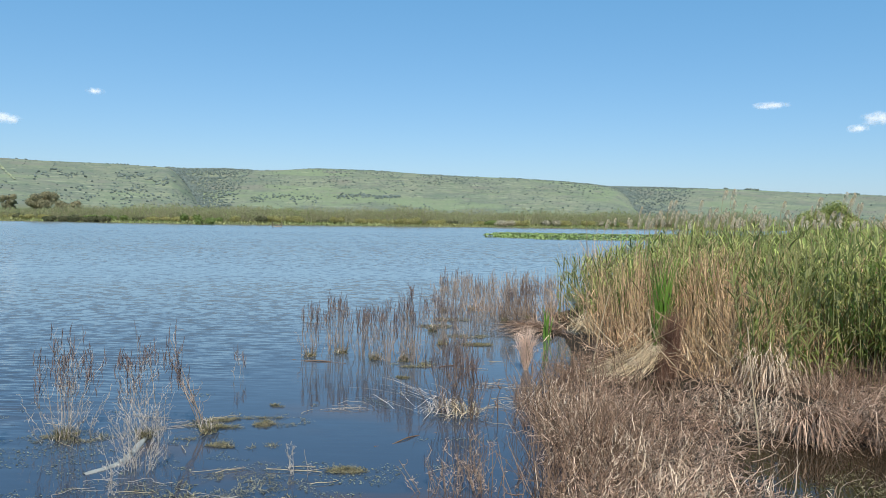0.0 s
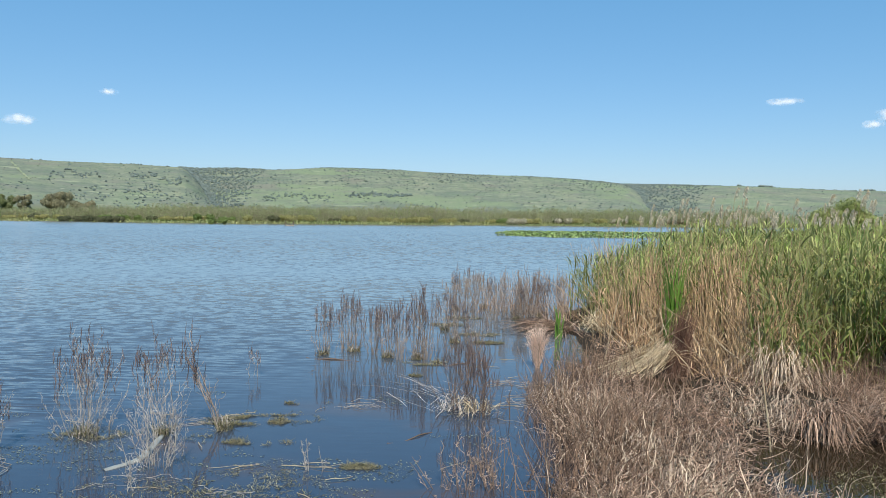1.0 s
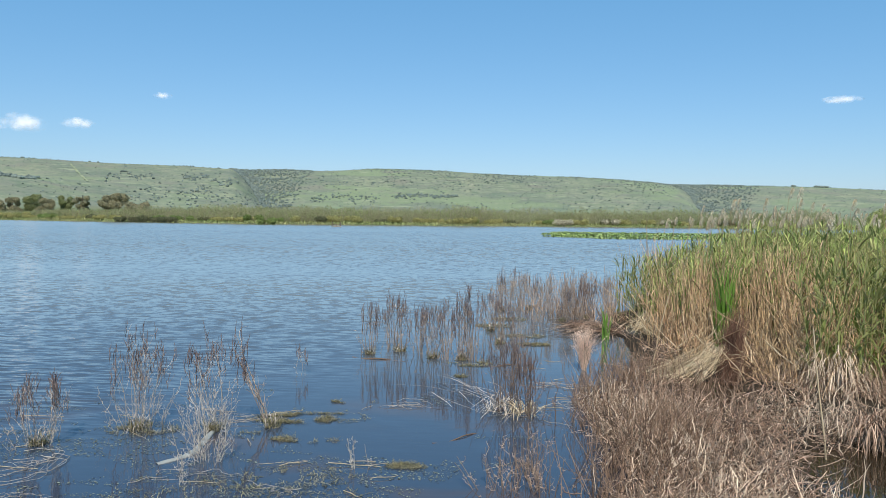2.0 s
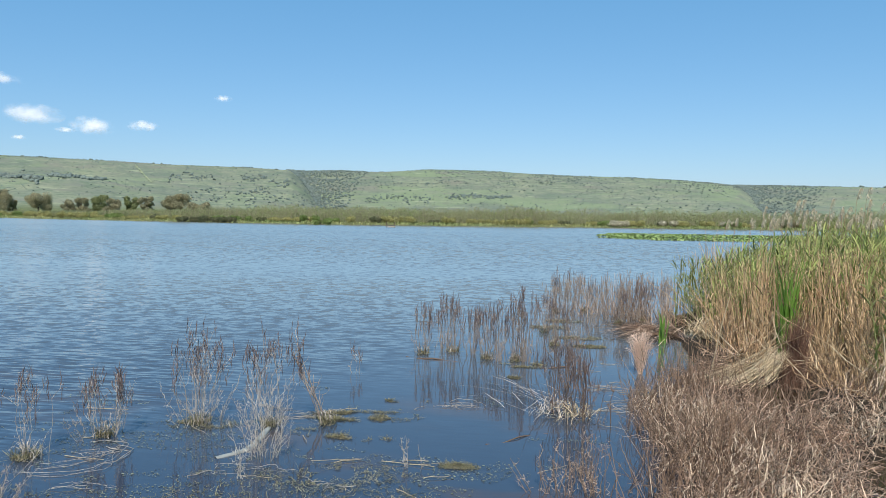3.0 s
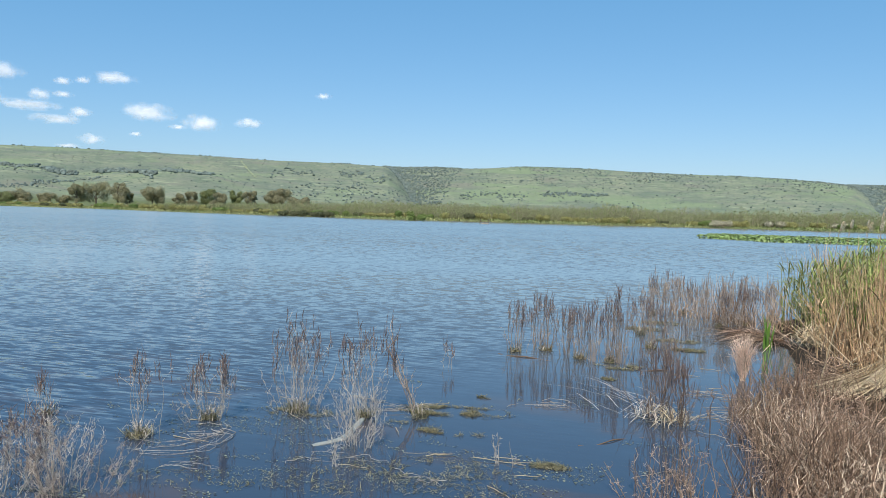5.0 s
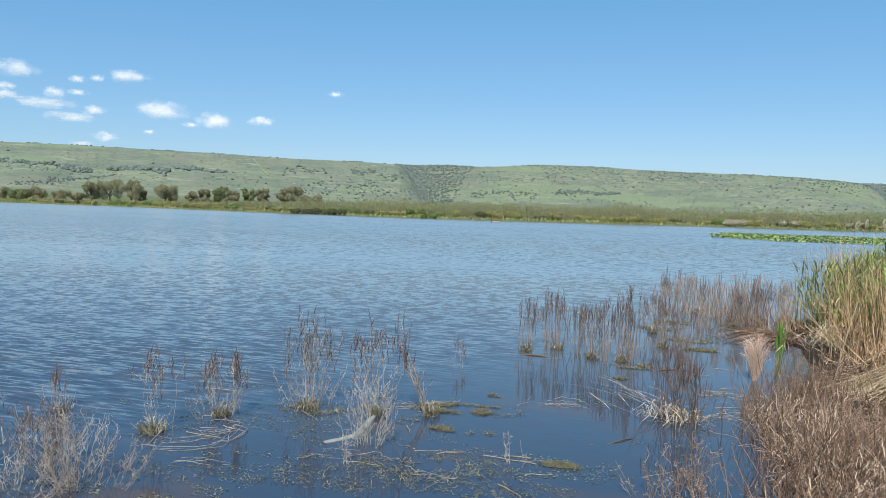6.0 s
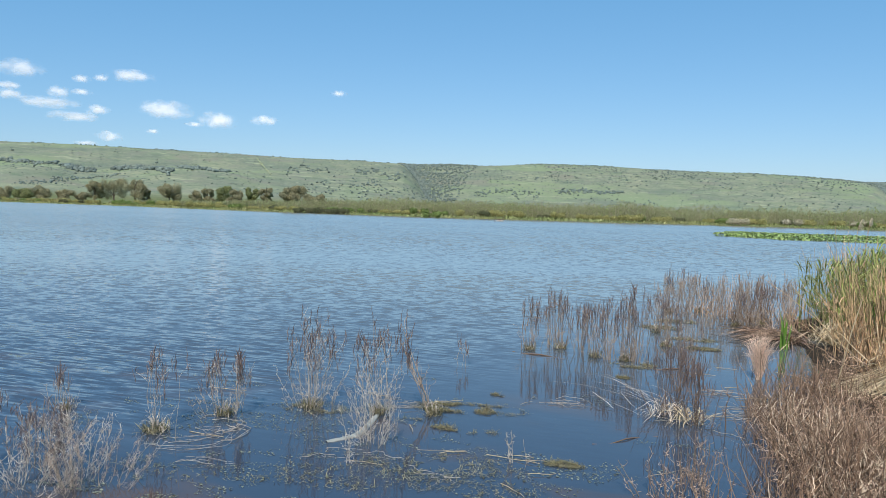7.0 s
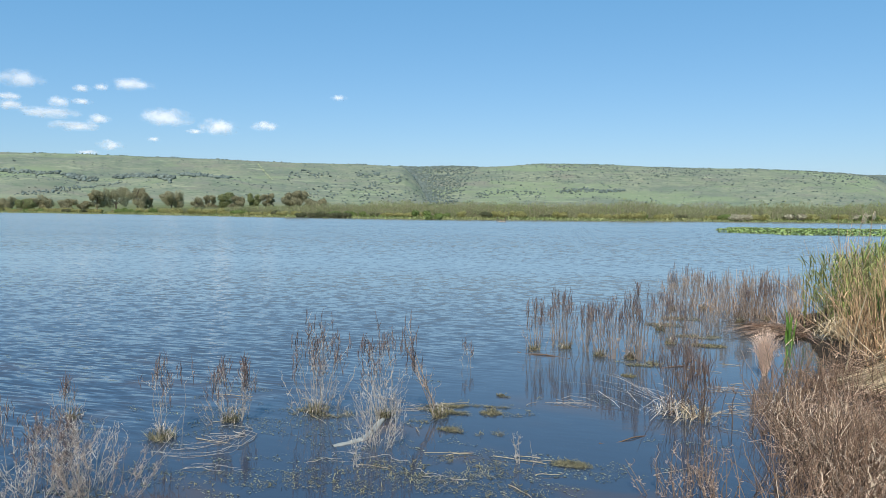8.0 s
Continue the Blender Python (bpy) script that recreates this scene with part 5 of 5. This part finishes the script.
# ---- afloat ----
def floating_mat(x, y, w, d, count, seed, turn=0.0, label="ragged mat of yellow-green moss floating on the water"):
    g = np.random.default_rng(seed)
    count = count * 5
    a, r = g.uniform(0, 2 * np.pi, count), np.sqrt(g.random(count)) * (0.75 + 0.25 * g.random(count))
    px, py = np.cos(a) * r * w * 1.35, np.sin(a) * r * d * 1.5
    ok = vnoise(px * 6 + seed, py * 11, 99) + 0.6 * vnoise(px * 15, py * 25 + seed, 98) > -0.12
    px, py = px[ok], py[ok]
    n = len(px)
    root = np.stack([px * math.cos(turn) - py * math.sin(turn), px * math.sin(turn) + py * math.cos(turn), np.full(n, 0.003)], -1)
    p = lines(root, g.uniform(0.003, 0.016, n) * (1 + (g.random(n) < 0.07) * 2.5), g.normal(0, 0.026, (n, 2)), 4, 0.9, 0.007, g)
    ob = part("moss_mat", leaves(p, blade_width(g.uniform(0.0012, 0.003, n), 4)), MOSS)
    ob.location = (x, y, 0)
    return tagged(ob, label, "moss", "floating moss mats", "stuff")


MATS = ((-1.86, 7.05, 0.46, 0.14, 900, 0.12), (-1.90, 6.40, 0.40, 0.09, 500, -0.1), (-1.55, 7.75, 0.2, 0.07, 220, 0.1), (-0.36, 10.0, 0.26, 0.2, 420, 0.0), (-0.48, 9.12, 0.08, 0.07, 80, 0.0),
        (-3.3, 6.5, 0.30, 0.14, 200, 0.0), (-1.55, 5.36, 0.45, 0.22, 200, 0.1), (-2.2, 5.15, 0.5, 0.22, 80, -0.1), (-2.5, 4.75, 0.5, 0.16, 80, 0.0), (-1.35, 5.0, 0.5, 0.16, 90, 0.1),
        (-0.75, 5.75, 0.14, 0.06, 90, 0.0), (0.55, 11.6, 0.22, 0.1, 260, 0.0), (-0.1, 13.5, 0.3, 0.2, 300, 0.0), (0.2, 14.4, 0.3, 0.2, 300, 0.0), (0.45, 12.4, 0.3, 0.16, 260, 0.0), (-3.5, 4.6, 0.5, 0.2, 60, 0.1), (3.25, 5.62, 0.36, 0.2, 90, 0.2), (3.45, 5.25, 0.4, 0.2, 90, 0.1))
for k, (x, y, w, d, n, turn) in enumerate(MATS):
    floating_mat(x, y, w, d, n, 850 + k, turn)


def build_floats():
    """Loose scraps of weed and straw lying on the water."""
    g = np.random.default_rng(47)
    n = 60000
    x, y = g.uniform(-5.2, 0.5, n), 4.0 + 4.2 * g.random(n) ** 1.3
    ok = 0.8 * vnoise(x * 1.5, y * 2.6, 100) + 0.8 * vnoise(x * 5, y * 8, 101) > 0.30 + 0.12 * (y - 5) + 0.25 * step(x, -1.2, 0)
    x, y = x[ok], y[ok]
    n = len(x)
    size = 0.0025 + 0.012 * g.random(n) ** 3
    a = np.linspace(0, 2 * np.pi, 7)[:-1][None] + g.uniform(0, 1, (n, 1))
    rim = size[:, None] * g.uniform(0.35, 1.25, (n, 6))
    turn, thin = g.normal(0, 0.6, n)[:, None], g.uniform(0.2, 0.8, n)[:, None]
    px, py = rim * np.cos(a), rim * np.sin(a) * thin
    v = np.stack([x[:, None] + px * np.cos(turn) - py * np.sin(turn), y[:, None] + px * np.sin(turn) + py * np.cos(turn), 0.003 + 0.004 * g.random((n, 6))], -1)
    tagged(part("floating_weed", (v.reshape(-1, 3), np.arange(6 * n).reshape(-1, 6)), ALGAE), "scraps of pale weed floating on dark water", "weed", kind="stuff")
    for k in range(34):
        x, y = ((g.uniform(-4.8, 0.2), g.uniform(4.4, 7.5)) if k < 20 else (g.uniform(0.2, 1.6), g.uniform(6.8, 11)))
        a, ln = g.normal(0, 0.5), g.uniform(0.15, 0.45)
        s = np.linspace(-0.5, 0.5, 5)
        p = np.stack([np.cos(a) * ln * s, np.sin(a) * ln * s, 0.006 + 0.012 * g.random(5)], -1)[None]
        p[..., :2] += g.normal(0, 0.008, (1, 5, 2))
        ob = part("floating_straw", tubes(p, taper([g.uniform(0.002, 0.0042)], 5, 0.6), 5), STRAW)
        ob.location = (x, y, 0)
        tagged(ob, "pale broken straw floating on the water", "straw", "floating straws")


build_floats()


def driftwood():
    s = np.linspace(0, 1, 14)
    p = np.stack([np.interp(s, [0, 0.3, 0.45, 1], [-0.16, -0.05, 0.02, -0.07]), np.interp(s, [0, 0.3, 0.45, 1], [-0.20, -0.06, 0.06, 0.74]), -0.004 + 0.006 * np.sin(s * 9)], -1)[None]
    for _ in range(2):
        p[0, 1:-1] = (p[0, :-2] + p[0, 1:-1] * 2 + p[0, 2:]) / 4
    v, f = tubes(p, (0.024 + 0.014 * np.sin(s * 3.1) + 0.004 * np.sin(s * 17))[None], 8)
    v[:, 2] *= 0.45
    ob = part("driftwood", (v, f), DRIFT, smooth=True)
    ob.location = (-2.55, 5.79, 0)
    tagged(ob, "pale waterlogged branch lying in the shallows", "driftwood")


driftwood()


def curled_straw(x, y, turn, radius, sweep, count, seed, mat, label, flat=0.55):
    """A wisp of long stems that lies curled on the water."""
    g = np.random.default_rng(seed)
    ob = tagged(new("curled_straw"), label, "straw", "straw curled on the water")
    ob.location = (x, y, 0)
    s = np.linspace(0, 1, 12)
    for k in range(count):
        r = radius * g.uniform(0.55, 1.2)
        a = turn + g.normal(0, 0.45) + sweep * (g.uniform(0, 0.25) + s * g.uniform(0.55, 0.85))
        grow = 1 + g.normal(0, 0.4) * s
        p = np.stack([r * np.cos(a) * grow, r * np.sin(a) * flat * grow, 0.008 + 0.03 * g.random() * np.sin(s * np.pi)], -1)[None]
        p[0, :, :2] += np.cumsum(g.normal(0, 0.026, (12, 2)), 0) + g.normal(0, 0.09, 2)
        part("stalk", tubes(p, taper([g.uniform(0.0013, 0.003)], 12, 0.5), 5), mat, ob)


curled_straw(-3.85, 5.42, 1.7, 0.32, -3.6, 13, 901, TWIG, "curled wisp of bleached stems lying on the water", 0.8)
curled_straw(-3.3, 4.75, 2.2, 0.45, -1.3, 4, 902, TWIG, "curled wisp of bleached stems lying on the water", 0.4)
curled_straw(-2.3, 5.2, 2.4, 0.4, -1.5, 5, 903, TWIG, "curled wisp of bleached stems lying on the water", 0.4)
curled_straw(-1.75, 5.0, 2.0, 0.35, -1.6, 4, 904, TWIG, "curled wisp of bleached stems lying on the water", 0.5)
curled_straw(-2.35, 6.75, 2.8, 0.3, -2.4, 9, 905, TWIG, "curled wisp of bleached stems lying on the water", 0.6)
curled_straw(-1.05, 7.55, 2.6, 0.28, -2.2, 9, 906, TWIG, "curled wisp of bleached stems lying on the water", 0.6)
curled_straw(0.75, 8.6, 2.6, 0.5, -1.6, 8, 907, TWIG, "curled wisp of bleached stems lying on the water", 0.4)
curled_straw(1.0, 7.8, 2.9, 0.45, -1.9, 8, 908, TWIG, "curled wisp of bleached stems lying on the water", 0.4)


def sunken_log(x, y, length, turn, r, label):
    s = np.linspace(-0.5, 0.5, 9)
    p = np.stack([s * length, 0.05 * np.sin(s * 5), 0.002 + 0.010 * np.cos(s * 9)], -1)[None]
    v, f = tubes(p, (r * (1 - 0.5 * np.abs(s) + 0.12 * np.sin(s * 23)))[None], 7)
    ob = part("log", (v, f), DARK_BRUSH, smooth=True)
    ob.location, ob.rotation_euler = (x, y, 0), (0, 0, turn)
    tagged(ob, label, "log", "stems lying in the water")


sunken_log(-1.67, 10.1, 0.8, -0.38, 0.010, "dark wet stem lying half sunk in the water")
sunken_log(0.1, 9.9, 0.7, 0.2, 0.009, "dark wet stem lying half sunk in the water")
sunken_log(-0.3, 6.6, 0.7, 0.6, 0.006, "dark wet stem lying half sunk in the water")


def stake_frame(x, y):
    """What is left of a small landing: two leaning stakes, a bowed rail between them and a bleached board."""
    g = np.random.default_rng(910)
    ob = tagged(new("stake_frame"), "broken frame of dark stakes standing in the open lake", "stakes")
    ob.location = (x, y, 0)
    for px, h, lx in ((-0.75, 0.95, 0.06), (0.70, 0.85, -0.05), (0.05, 0.45, 0.03)):
        p = lines(np.array([[px, 0, -0.6]]), np.array([h + 0.6]), np.array([[lx, 0.0]]), 6, 1.0, 0.01, g)
        part("stake", tubes(p, taper([0.085], 6, 0.8), 7), BARK, ob)
    s = np.linspace(-0.7, 0.7, 7)
    part("rail", tubes(np.stack([s, 0.03 * np.sin(s * 4), 0.42 - 0.10 * np.cos(s * 2.2)], -1)[None], np.full((1, 7), 0.04), 6), BARK, ob)
    s = np.linspace(-0.45, 0.75, 7)
    v, f = tubes(np.stack([s, 0 * s - 0.12, 0.10 + 0.02 * np.sin(s * 6)], -1)[None], np.full((1, 7), 0.09), 6)
    part("board", (v, f), TWIG, ob, "bleached pale board")


stake_frame(-27.2, 122.0)
